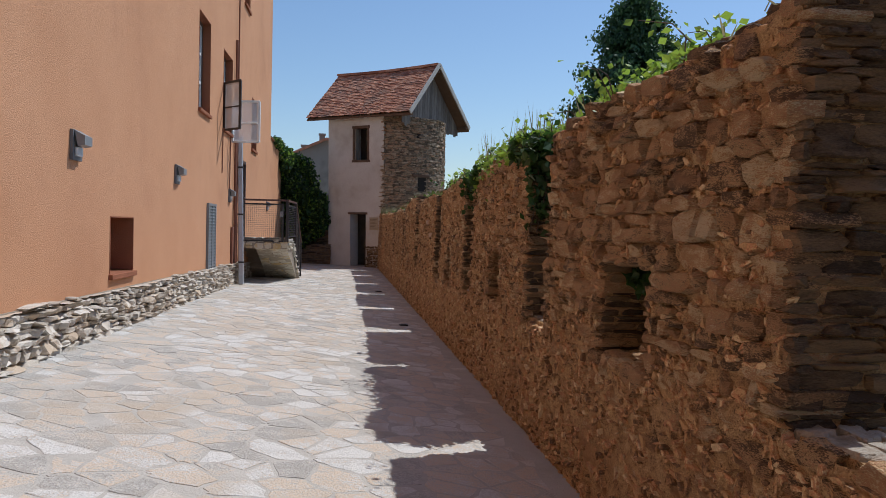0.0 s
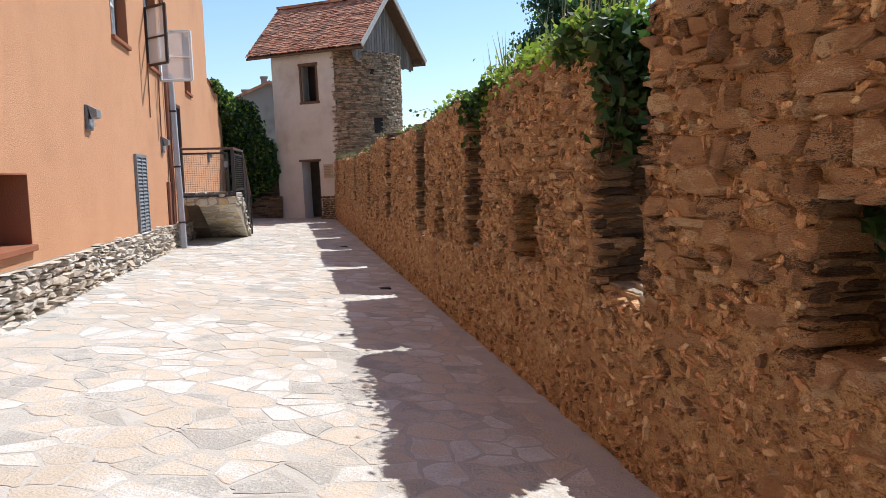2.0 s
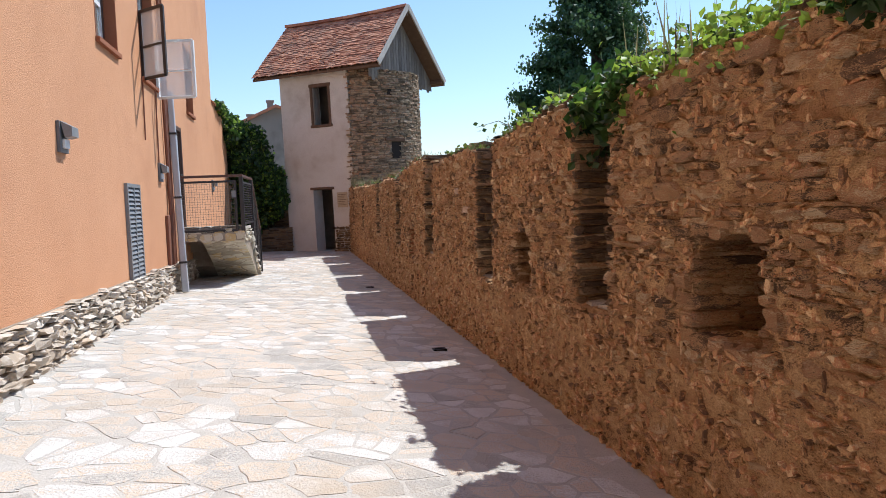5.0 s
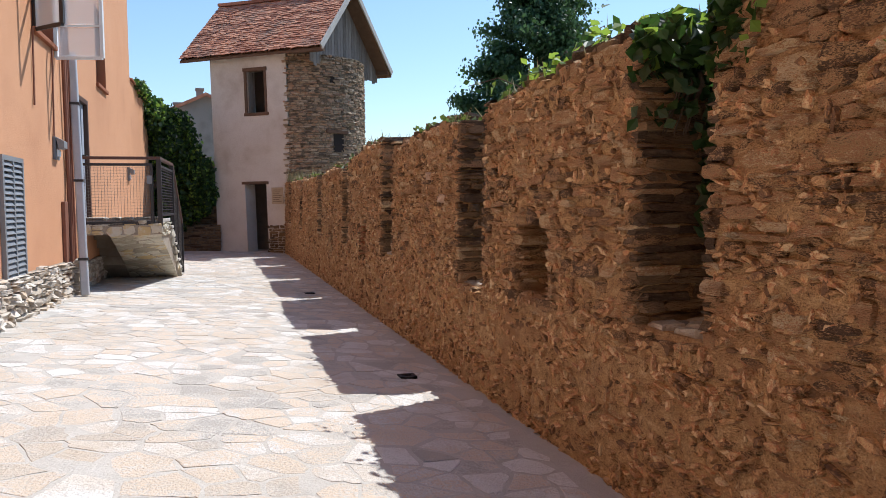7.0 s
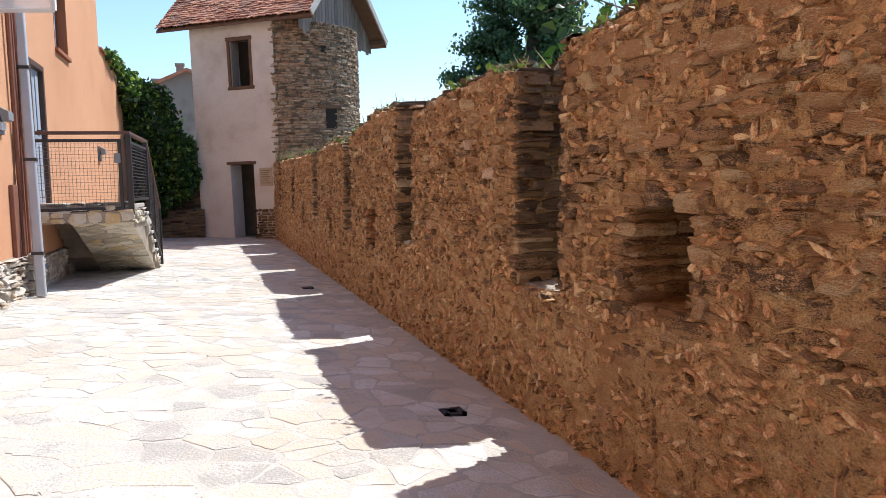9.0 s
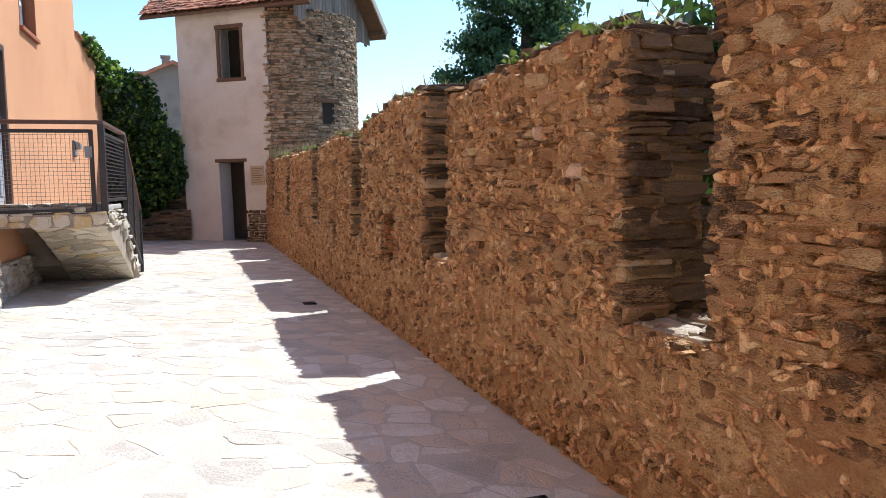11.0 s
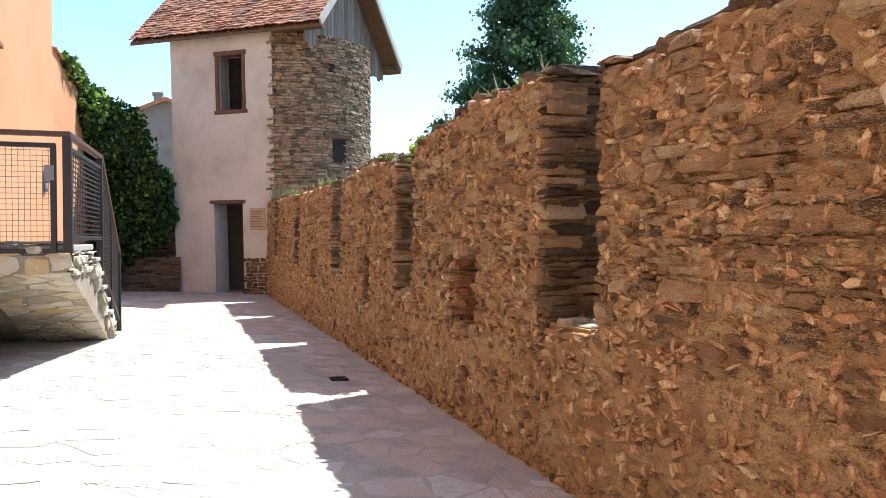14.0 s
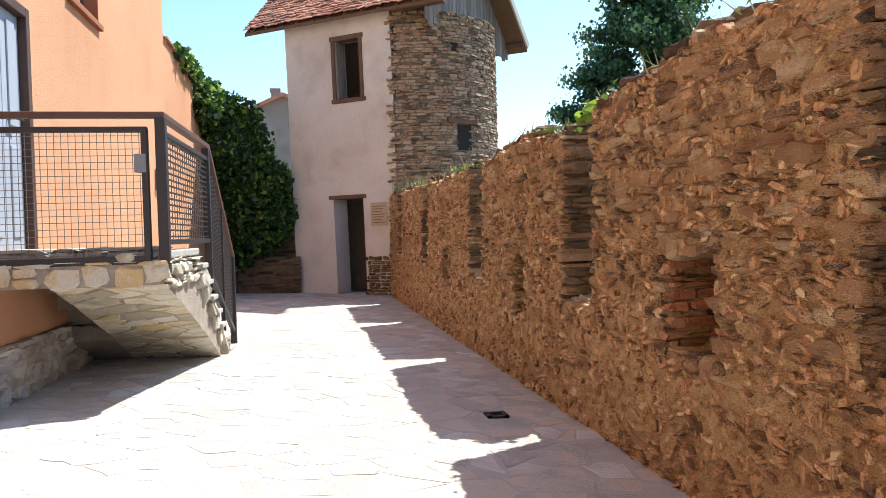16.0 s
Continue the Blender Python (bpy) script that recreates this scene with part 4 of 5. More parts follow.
    vs = [p for row in rows for p in row] + [(p[0], p[1], p[2] + 0.14) for row in rows for p in row]
    n2 = len(rows) * 2
    fs = [f for k in range(len(rows) - 1) for f in ((2 * k, 2 * k + 1, 2 * k + 3, 2 * k + 2), (n2 + 2 * k, n2 + 2 * k + 1, n2 + 2 * k + 3, n2 + 2 * k + 2))]
    fs += [(0, 1, n2 + 1, n2), (n2 - 2, n2 - 1, 2 * n2 - 1, 2 * n2 - 2)] + [(2 * k + e, 2 * k + 2 + e, n2 + 2 * k + 2 + e, n2 + 2 * k + e) for k in range(len(rows) - 1) for e in (0, 1)]
    g.add(vs, fs)
    under(outward(g.ob("back_vault", PLINTH_MORTAR)), land)
    g = Geo()
    for k in range(STEPS):
        y = LY1 + (ST_END - LY1) * k / STEPS
        z = LZ - 0.02 - (LZ - zg) * (k + 1) / STEPS
        w = (ST_END - LY1) / STEPS
        st = Geo()
        st.box((LX0 + 0.1, y - 0.03, z), (LX1 + 0.03, y + w, z + 0.045))
        under(bevelled(st.ob("step", SILL_STONE), 0.01), land)
        for q in range(3):
            stone(g, lambda u, v, d: (LX1 - 0.03 + d, u, v), y + w * q / 3, y + w * (q + 1) / 3, z - 0.16, z - 0.005, r.uniform(0.02, 0.05), r=r)
    for u0, u1, v0, v1 in courses(r, LY0 + 0.05, LY1, LZ - 0.28, LZ - 0.07, 0.08, 0.12, 0.12, 0.3, 0.006):
        stone(g, lambda u, v, d: (LX1 - 0.03 + d, u, v), max(u0, LY0 + 0.04), min(u1, LY1), v0, min(v1, LZ - 0.07), r.uniform(0.02, 0.05), r=r)
    under(tagged(g.ob("flank_rubble", LANDING_STONE), kind="stuff"), land)
    # rubble retaining wall below the landing, along the house
    g = Geo()
    g.box((16.35, 0.05, 0.0), (22.2, 0.77, 0.04), hf)
    for u0, u1, v0, v1 in courses(r, 16.35, 22.2, 0.15, 0.76, 0.05, 0.12, 0.07, 0.24, 0.006):
        stone(g, hf, u0, u1, v0, min(v1, 0.8), r.uniform(0.045, 0.06), back=0.0, r=r)
    tagged(g.ob("plinth_rubble", PLINTH, None), "rubble plinth stones under the stone landing", "plinth", kind="stuff")
    skew(land)
    return land


LANDING_STONE = material("honey_landing_stone", [(0.36, 0.31, 0.23), (0.50, 0.45, 0.35), (0.60, 0.55, 0.45), (0.54, 0.40, 0.20)], scale=5, fine=50, island=0.5, piece=0.6, bump=0.6, contrast=1.4)
build_landing()


def build_railing():
    rail = empty("railing", (LX1 - 0.02, LY0, LZ), "dark steel railing with wire mesh panels round the landing", "railing")
    top, x, y = LZ + 0.95, LX1 - 0.02, LY0 + 0.06

    def bar(name, p, q, w, h, mat=IRON, parent=None):
        g = Geo()
        g.beam(p, q, w, h)
        return under(bevelled(g.ob(name, mat), 0.006), rail)
    fx = facade_x(y) + 0.01
    bar("handrail", (fx, y, top), (x + 0.03, y, top), 0.06, 0.045, HANDRAIL)
    bar("handrail", (x, y - 0.02, top), (x, LY1 + 0.67, top), 0.06, 0.045, HANDRAIL)
    bar("post", (x, y, LZ - 0.16), (x, y, top - 0.02), 0.07, 0.07)
    bar("post", (x - 0.11, y, LZ - 0.16), (x - 0.11, y, top - 0.09), 0.045, 0.05)
    bar("post", (x, LY1 + 0.63, LZ - 0.4), (x, LY1 + 0.63, top), 0.06, 0.06)
    bar("panel_rail", (fx, y, top - 0.1), (x - 0.09, y, top - 0.1), 0.045, 0.04)
    bar("panel_rail", (fx, y, LZ - 0.06), (x - 0.09, y, LZ - 0.06), 0.045, 0.06)
    bar("panel_rail", (x, y, top - 0.12), (x, LY1 + 0.63, top - 0.12), 0.04, 0.04)
    bar("panel_rail", (x, y, LZ + 0.06), (x, LY1 + 0.63, LZ + 0.06), 0.04, 0.04)
    g = Geo()
    u = fx + 0.03
    while u < x - 0.12:
        g.beam((u, y, LZ - 0.04), (u, y, top - 0.1), 0.004, 0.004, up=(0, 1, 0))
        u += 0.046
    z = LZ - 0.02
    while z < top - 0.1:
        g.beam((fx, y + 0.003, z), (x - 0.12, y + 0.003, z), 0.004, 0.004)
        z += 0.046
    under(g.ob("wire_mesh", WIRE), rail)
    g = Geo()
    z = LZ + 0.1
    while z < top - 0.13:
        g.beam((x, y + 0.05, z), (x, LY1 + 0.62, z), 0.012, 0.012)
        z += 0.046
    v = y + 0.1
    while v < LY1 + 0.6:
        g.beam((x + 0.002, v, LZ + 0.08), (x + 0.002, v, top - 0.13), 0.004, 0.004, up=(0, 1, 0))
        v += 0.09
    under(g.ob("wire_mesh", IRON), rail)
    # sloping part down the stair
    zg = ground_z(x, ST_END)
    a, b = (x, LY1 + 0.67, top), (x, ST_END + 0.41, zg + 0.98)
    bar("handrail", a, b, 0.06, 0.05, HANDRAIL)
    bar("stair_string", (x, LY1 + 0.67, LZ - 0.25), (x, ST_END + 0.41, zg + 0.12), 0.04, 0.05)
    bar("post", (x, ST_END + 0.39, zg - 0.02), (x, ST_END + 0.39, zg + 0.98), 0.06, 0.06)
    bar("post", (x, (LY1 + 0.67 + ST_END + 0.41) / 2, 0.55), (x, (LY1 + 0.67 + ST_END + 0.41) / 2, (top + zg + 0.98) / 2), 0.04, 0.04)
    g = Geo()
    for k in range(22):
        s = k / 22
        g.beam((x, a[1], LZ - 0.22 + 1.18 * s), (x, b[1], zg + 0.14 + 0.8 * s), 0.012, 0.014)
    under(g.ob("wire_mesh", IRON), rail)
    g = Geo()
    g.box((x - 0.18, y - 0.03, LZ + 0.55), (x - 0.1, y + 0.04, LZ + 0.68))
    under(bevelled(g.ob("lock_box", GREY_METAL), 0.006), rail)
    skew(rail)


build_railing()


# ---- garden wall beyond the house, ivy, neighbour ----
def build_garden_wall():
    g = Geo()
    ya, yb = F_END, 28.8
    vs = []
    for y, zt in ((ya + 0.003, 4.7), (yb, 4.55)):
        for x in (facade_x(y) - 0.005, facade_x(y) - 0.35):
            vs += [(x, y, -0.3), (x, y, zt)]
    g.add(vs, [(0, 4, 5, 1), (2, 3, 7, 6), (1, 5, 7, 3), (0, 1, 3, 2), (4, 6, 7, 5)])
    w = tagged(outward(g.ob("wall_garden", STUCCO)), "lower orange garden wall continuing from the house", "wall", kind="structure")
    y = ya + 0.05
    r = random.Random(4)
    while y < yb:
        z = 4.7 - 0.15 * (y - ya) / (yb - ya)
        t = Geo()
        t.beam((facade_x(y) + 0.06, y + 0.1, z + 0.0), (facade_x(y) - 0.45, y + 0.1, z + 0.12), 0.19, 0.025, up=(0.3, r.uniform(-0.05, 0.05), 1))
        t.ob("coping_tile", TILE_PIECE, w)
        y += 0.2
    st = Geo()
    st.box((-9, 29.2, -0.3), (-1.3, 29.6, 3.5))
    st.box((-1.3, 28.8, -0.3), (-0.1, 29.2, 3.02))
    tagged(st.ob("wall_yard", TOWER_MORTAR), "dark rubble yard wall half hidden by ivy", "wall", kind="structure")
    lo = Geo()
    rr = random.Random(8)
    for u0, u1, v0, v1 in courses(rr, -1.8, 0.0, 0.2, 1.1, 0.05, 0.1, 0.12, 0.4, 0.005):
        stone(lo, lambda u, v, d: (u, 27.95 - d - 0.21 * u, v), u0, min(u1, 0.0), v0, v1, rr.uniform(0.02, 0.05), r=rr)
    for u0, u1, v0, v1 in courses(rr, -1.3, -0.1, 1.1, 3.0, 0.05, 0.1, 0.12, 0.4, 0.005):
        stone(lo, lambda u, v, d: (u, 28.8 - d, v), max(u0, -1.3), min(u1, -0.1), v0, v1, rr.uniform(0.02, 0.05), r=rr)
    core = Geo()
    core.add([(x, y - 0.21 * x, z) for z in (-0.3, 1.09) for x, y in ((-1.85, 27.95), (-0.02, 27.95), (-0.02, 28.4), (-1.85, 28.4))], [(0, 1, 5, 4), (1, 2, 6, 5), (2, 3, 7, 6), (3, 0, 4, 7), (4, 5, 6, 7)])
    b = tagged(core.ob("wall_low", TOWER_MORTAR), "low dark slate wall beside the tower", "wall", kind="structure")
    tagged(lo.ob("slate_rubble", JAMB_STONE, b), kind="stuff")


build_garden_wall()


def leaves(geo, r, c, n, spread, size, hang=0.0, normal=None):
    """n small folded leaves strewn round c."""
    for _ in range(n):
        p = Vector(c) + Vector((r.gauss(0, spread[0]), r.gauss(0, spread[1]), r.gauss(0, spread[2])))
        s = size * r.uniform(0.6, 1.3)
        d = Vector((r.uniform(-1, 1), r.uniform(-1, 1), r.uniform(-0.6, 1.0) - hang)).normalized()
        q = d.cross(Vector((r.uniform(-1, 1), r.uniform(-1, 1), r.uniform(-1, 1)))).normalized()
        up = d.cross(q)
        a, b = p - d * s * 0.5, p + d * s * 0.55
        geo.add([a, p + q * s * 0.42 + up * s * 0.1, b, p - q * s * 0.42 + up * s * 0.1], [(0, 1, 2), (0, 2, 3)])


def ivy_mass(name, blobs, size, mats, label, seed, category="ivy", stems=()):
    r = random.Random(seed)
    o = empty(name, blobs[0][0], label, category)
    for k, (mat, share) in enumerate(mats):
        g = Geo()
        for c, rad, n in blobs:
            for _ in range(int(n * share)):
                d = Vector((r.gauss(0, 1), r.gauss(0, 1), r.gauss(0, 1))).normalized()
                bump = 1 + 0.25 * noise.noise((d.x * 3 + c[0], d.y * 3 + c[1], d.z * 3 + c[2]))
                f = r.uniform(0.72, 1.04) * bump
                p = (c[0] + d.x * rad[0] * f, c[1] + d.y * rad[1] * f, c[2] + d.z * rad[2] * f)
                leaves(g, r, p, 1, (0.02, 0.02, 0.02), size, 0.2)
        under(tagged(g.ob("foliage", mat), kind="stuff"), o)
    if stems:
        g = Geo()
        for s in stems:
            g.tube(s, 0.03, 6, 0.4)
        under(g.ob("stem", BARK), o)
    return o


ivy_mass("ivy_bush", [((-1.4, 28.1, 3.42), (0.77, 0.75, 1.17), 5200), ((-0.9, 28.0, 2.32), (0.73, 0.66, 1.12), 5200), ((-1.35, 28.1, 1.65), (0.6, 0.55, 0.8), 2600), ((-1.8, 27.5, 4.25), (0.4, 0.95, 0.5), 1800),
                      ((-0.66, 28.1, 2.0), (0.55, 0.5, 0.7), 2200), ((-1.98, 26.0, 4.72), (0.2, 1.5, 0.18), 600)],
         0.12, ((IVY, 0.8), (VINE, 0.2)), "dense dark green ivy covering the corner of the yard wall", 31, stems=([(-1.4, 28.2, 0.2), (-1.3, 28.2, 1.5), (-1.2, 28.1, 3.0)],))


def build_neighbour():
    h = empty("house", (-3, 40, 0), "grey rendered neighbouring house with a red tiled gable roof", "house")
    y0, y1 = 37.2, 45.0
    g = Geo()
    front = [(-6.3, y0, -0.5), (5.0, y0, -0.5), (5.0, y0, 4.0), (-0.35, y0, 6.24), (-6.3, y0, 3.53)]
    back = [(a, y1, c) for a, _, c in front]
    g.add(front + back, [(0, 1, 2, 3, 4), (9, 8, 7, 6, 5), (0, 5, 6, 1), (1, 6, 7, 2), (4, 9, 5, 0)])
    under(outward(g.ob("wall", GREY_WALL)), h)
    g = Geo()
    g.add([(-6.7, 36.95, 3.4), (-0.35, 36.95, 6.31), (-0.35, 45.3, 6.31), (-6.7, 45.3, 3.4), (5.4, 36.95, 3.85), (5.4, 45.3, 3.85)], [(0, 1, 2, 3), (1, 4, 5, 2)])
    rf = under(g.ob("roof", TILE), h)
    s = rf.modifiers.new("thick", "SOLIDIFY")
    s.thickness = 0.12
    for cx, cz, hh in ((-1.5, 5.62, 0.55), (-0.6, 6.03, 0.75)):
        g = Geo()
        g.box((cx - 0.14, 37.9, cz - 0.6), (cx + 0.14, 38.25, cz + hh - 0.25))
        g.box((cx - 0.18, 37.86, cz + hh - 0.25), (cx + 0.18, 38.29, cz + hh - 0.17))
        under(g.ob("chimney", GREY_WALL, None, "pale rendered chimney"), h)


build_neighbour()


# ---- tower ----
TU, TN = Vector((0.788, -0.616, 0)).normalized(), Vector((0.616, 0.788, 0)).normalized()
TB = Vector((1.925, 26.5, 0))
TW = 2.62


def tf(u, v, d):
    """Tower front: u along the face from its right corner (negative to the left), v up, d out."""
    p = TB + TU * u - TN * d
    return (p.x - 0.017 * (v - 3.1), p.y, v)


def build_tower():
    t = empty("tower", (1.9, 27.6, 0.27), "old tower with lime-plastered front, round stone side, tiled roof", "tower")
    win, door = (-1.415, -0.69, 4.35, 5.63), (-1.56, -0.82, 0.27, 2.3)
    g = Geo()
    panel(g, tf, -TW, 0.0, -0.3, 6.06, [win, door], 0.5)
    under(outward(g.ob("front_wall", PLASTER)), t)
    g = Geo()
    for u0, u1 in ((-TW, -TW + 0.45), (0, 0)):
        if u1 > u0:
            g.add([tf(u, v, d) for v in (-0.3, 6.06) for u, d in ((u0, -0.5), (u1, -0.5), (u1, -3.0), (u0, -3.0))], [(0, 1, 5, 4), (1, 2, 6, 5), (2, 3, 7, 6), (3, 0, 4, 7), (4, 5, 6, 7)])
    g.add([tf(u, v, d) for v in (-0.3, 6.06) for u, d in ((-TW, -3.0), (0.5, -3.0), (0.5, -3.4), (-TW, -3.4))], [(0, 1, 5, 4), (1, 2, 6, 5), (2, 3, 7, 6), (3, 0, 4, 7), (4, 5, 6, 7)])
    under(outward(g.ob("side_wall", PLASTER)), t)
    # rubble footing either side of the door
    g = Geo()
    r = random.Random(14)
    for a, b in ((-0.76, 0.02),):
        for u0, u1, v0, v1 in courses(r, a, b, 0.2, 1.0, 0.05, 0.1, 0.1, 0.3, 0.005):
            stone(g, tf, max(u0, a), min(u1, b), v0, v1, r.uniform(0.015, 0.04), r=r)
    under(tagged(g.ob("footing_rubble", JAMB_STONE), kind="stuff"), t)
    # round stone part
    c, rad, zt = Vector((2.64, 28.1, 0)), 1.76, 5.9
    g = Geo()
    n = 64
    inner = rad - 0.5
    for k in range(n):
        a0, a1 = 2 * math.pi * k / n, 2 * math.pi * (k + 1) / n
        q = [(c.x + rr * math.cos(a), c.y + rr * math.sin(a)) for rr in (rad, inner) for a in (a0, a1)]
        if math.pi * 0.86 < (a0 + a1) / 2 < math.pi * 1.38:
            continue
        g.add([(*p, z) for z in (-0.8, zt) for p in q], [(0, 1, 5, 4), (3, 2, 6, 7), (4, 5, 7, 6), (0, 4, 6, 2), (1, 3, 7, 5)])
    under(outward(g.ob("round_wall", TOWER_MORTAR), 0.001), t)
    g = Geo()

    def cyl(u, v, d):
        return (c.x + (rad + d) * math.cos(u / rad), c.y + (rad + d) * math.sin(u / rad), v)
    slit_u = [(-1.25 * rad, -1.05 * rad, 3.2, 3.72), (-1.3 * rad, -1.21 * rad, 5.16, 5.37)]
    for u0, u1, v0, v1 in courses(r, -1.97 * rad, 0.7 * rad, 1.0, zt, 0.03, 0.08, 0.06, 0.24, 0.004):
        m, w = (u0 + u1) / 2, (v0 + v1) / 2
        if any(s[0] < m < s[1] and s[2] < w < s[3] for s in slit_u):
            continue
        stone(g, cyl, u0, u1, v0, v1, r.uniform(0.008, 0.04), r=r)
    under(tagged(g.ob("round_rubble", TOWER_STONE), kind="stuff"), t)
    # no holes are cut: flat black panels paint in the slits' dark depth
    for k, s in enumerate(slit_u):
        g = Geo()
        pts = [cyl(u, v, 0.012) for u, v in ((s[0], s[2]), (s[1], s[2]), (s[1], s[3]), (s[0], s[3]))]
        g.add(pts, [(0, 1, 2, 3)])
        under(g.ob("slit_opening", UNLIT_BLACK), t)
    g = Geo()
    g.beam(cyl(-1.38 * rad, 3.79, 0.02), cyl(-0.98 * rad, 3.77, 0.02), 0.14, 0.09)
    under(g.ob("slit_lintel", OLD_WOOD), t)
    # window and door of the front
    g = Geo()
    a, b, lo, hi = win
    for p in ((a - 0.02, a + 0.06, lo, hi), (b - 0.06, b + 0.02, lo, hi), (a - 0.05, b + 0.05, hi - 0.06, hi + 0.04), (a - 0.06, b + 0.06, lo - 0.07, lo + 0.02)):
        g.box((p[0], p[2], -0.2), (p[1], p[3], 0.025), tf)
    under(bevelled(outward(g.ob("window_frame", OLD_WOOD)), 0.01), t)
    g = Geo()
    g.box((a + 0.06, lo + 0.02, -0.3), (a + 0.1, hi - 0.06, -0.02), tf)
    under(outward(g.ob("shutter", BOARD)), t)
    a, b, lo, hi = door
    g = Geo()
    g.box((a - 0.1, hi - 0.01, -0.3), (b + 0.08, hi + 0.07, 0.03), tf)
    under(bevelled(outward(g.ob("lintel", OLD_WOOD)), 0.008), t)
    g = Geo()
    g.box((a, lo - 0.3, -0.5), (b, lo + 0.02, 0.05), tf)
    under(outward(g.ob("threshold", SILL_STONE)), t)
    # added lining, coloured near-black so door and window look into an unlit room
    g = Geo()
    g.box((-TW + 0.05, -0.2, -2.95), (-0.02, 5.9, -2.9), tf)
    g.box((-TW + 0.46, 2.7, -2.9), (-0.02, 2.85, -0.52), tf)
    g.box((-0.02, -0.2, -2.95), (0.03, 5.9, -0.5), tf)
    under(outward(g.ob("inner_lining", UNLIT_BLACK)), t)
    p = empty("plaque", tf(-0.45, 1.7, 0.02), "sand-coloured information plaque with lines of text", "plaque")
    g = Geo()
    g.box((-0.64, 1.7, 0.003), (-0.25, 2.18, 0.02), tf)
    under(bevelled(outward(g.ob("plate", PLAQUE)), 0.004), p)
    for k in range(7):
        g = Geo()
        z = 2.11 - k * 0.055
        g.box((-0.6, z - 0.012, 0.02), (-0.3 - 0.04 * (k % 3), z + 0.006, 0.024), tf)
        under(outward(g.ob("text_line", PLAQUE_TEXT)), p)
    # roof
    ge = Vector((2.77, 25.5, 0))
    ln = 4.84
    w_front, w_ridge, w_back = 0.0, 2.02, 4.55
    zf, zr0, zr1, zb = 6.06, 8.1, 8.06, 5.98

    def rp(s, w, z):
        p = ge - TU * s + TN * w
        return Vector((p.x, p.y, z))

    def slope(s, k, d):
        """s: metres from the gable; k: 0 at the front eave, 1 at the ridge; d: lift."""
        zr = zr0 + (zr1 - zr0) * s / ln - 0.05 * math.sin(math.pi * s / ln)
        p = rp(s, w_front + (w_ridge - w_front) * k, zf + (zr - zf) * k)
        nrm = Vector((-TN.x * 0.65, -TN.y * 0.65, 0.76))
        return p + nrm * d
    rows, cols = 26, 26
    deck = Geo()
    for side in (0, 1):
        q = [slope(0, 0, 0), slope(ln, 0, 0), slope(ln, 1, 0), slope(0, 1, 0)] if side == 0 else [rp(0, w_back, zb), rp(ln, w_back, zb), slope(ln, 1, 0), slope(0, 1, 0)]
        q = [v - Vector((0, 0, 0.06)) for v in q]
        low = [v - Vector((0, 0, 0.07)) for v in q]
        deck.add(q + low, [(0, 1, 2, 3), (7, 6, 5, 4), (0, 4, 5, 1), (1, 5, 6, 2), (2, 6, 7, 3), (3, 7, 4, 0)])
    roof = under(outward(deck.ob("roof", OLD_WOOD)), t)
    rest = Geo()
    rr = random.Random(17)
    cnt = 0
    for j in range(rows):
        for i in range(cols):
            s0 = ln * (i + (0.5 if j % 2 else 0)) / cols
            s1 = min(s0 + ln / cols * 0.96, ln)
            if s1 - s0 < 0.05:
                continue
            k0, k1 = j / rows - 0.012, (j + 1.35) / rows
            k1 = min(k1, 1.0)
            l0 = 0.05 + rr.uniform(-0.008, 0.014)
            jit = rr.uniform(-0.01, 0.01)
            q = [slope(s0, k0 + jit, l0), slope(s1, k0 - jit + rr.uniform(-0.008, 0.008), l0 + rr.uniform(-0.008, 0.008)), slope(s1, k1, 0.02), slope(s0, k1, 0.02)]
            b2 = [v - Vector((0, 0, 0.02)) for v in q]
            geo = Geo() if cnt < 300 and j < 12 else rest
            geo.add(q + b2, [(0, 3, 2, 1), (4, 5, 6, 7), (0, 1, 5, 4), (1, 2, 6, 5), (3, 0, 4, 7)])
            if geo is not rest:
                geo.ob("roof_tile", TILE_PIECE, roof)
                cnt += 1
    tagged(rest.ob("roof_tiling", TILE, roof), kind="stuff")
    g = Geo()
    for i in range(14):
        s = ln * i / 14
        g.beam(slope(s, 1, 0.05), slope(s + ln / 14 * 1.04, 1, 0.05), 0.2, 0.09)
    under(g.ob("ridge_tiles", TILE), t)
    for a, b in ((slope(-0.02, -0.02, 0.0), slope(-0.02, 1, 0.03)), (rp(-0.02, w_back, zb), slope(-0.02, 1, 0.03))):
        g = Geo()
        g.beam(a, b, 0.045, 0.17, up=(0, 0, 1))
        under(bevelled(g.ob("bargeboard", BARGE), 0.008), t)
    # boarded gable, set back under the verge
    s_in = 0.45
    n = 24
    for k in range(n):
        w0, w1 = 0.15 + 4.25 * k / n, 0.15 + 4.25 * (k + 0.93) / n

        def roof_z(w):
            return zf + (zr0 - zf) * (w - w_front) / (w_ridge - w_front) if w < w_ridge else zr0 + (zb - zr0) * (w - w_ridge) / (w_back - w_ridge)
        g = Geo()
        lo0 = 5.66 + rr.uniform(-0.06, 0.04)
        vs = []
        for s in (s_in, s_in + 0.025):
            vs += [rp(s, w0, lo0), rp(s, w1, lo0), rp(s, w1, roof_z(w1) - 0.08), rp(s, w0, roof_z(w0) - 0.08)]
        if roof_z(w0) - 0.1 > lo0:
            g.add(vs, [(0, 1, 2, 3), (7, 6, 5, 4), (0, 4, 5, 1), (1, 5, 6, 2), (2, 6, 7, 3), (3, 7, 4, 0)])
            under(outward(g.ob("gable_board", BOARD)), t)
    for w, z in ((0.15, 6.0), (2.02, 7.88), (4.35, 5.98)):
        g = Geo()
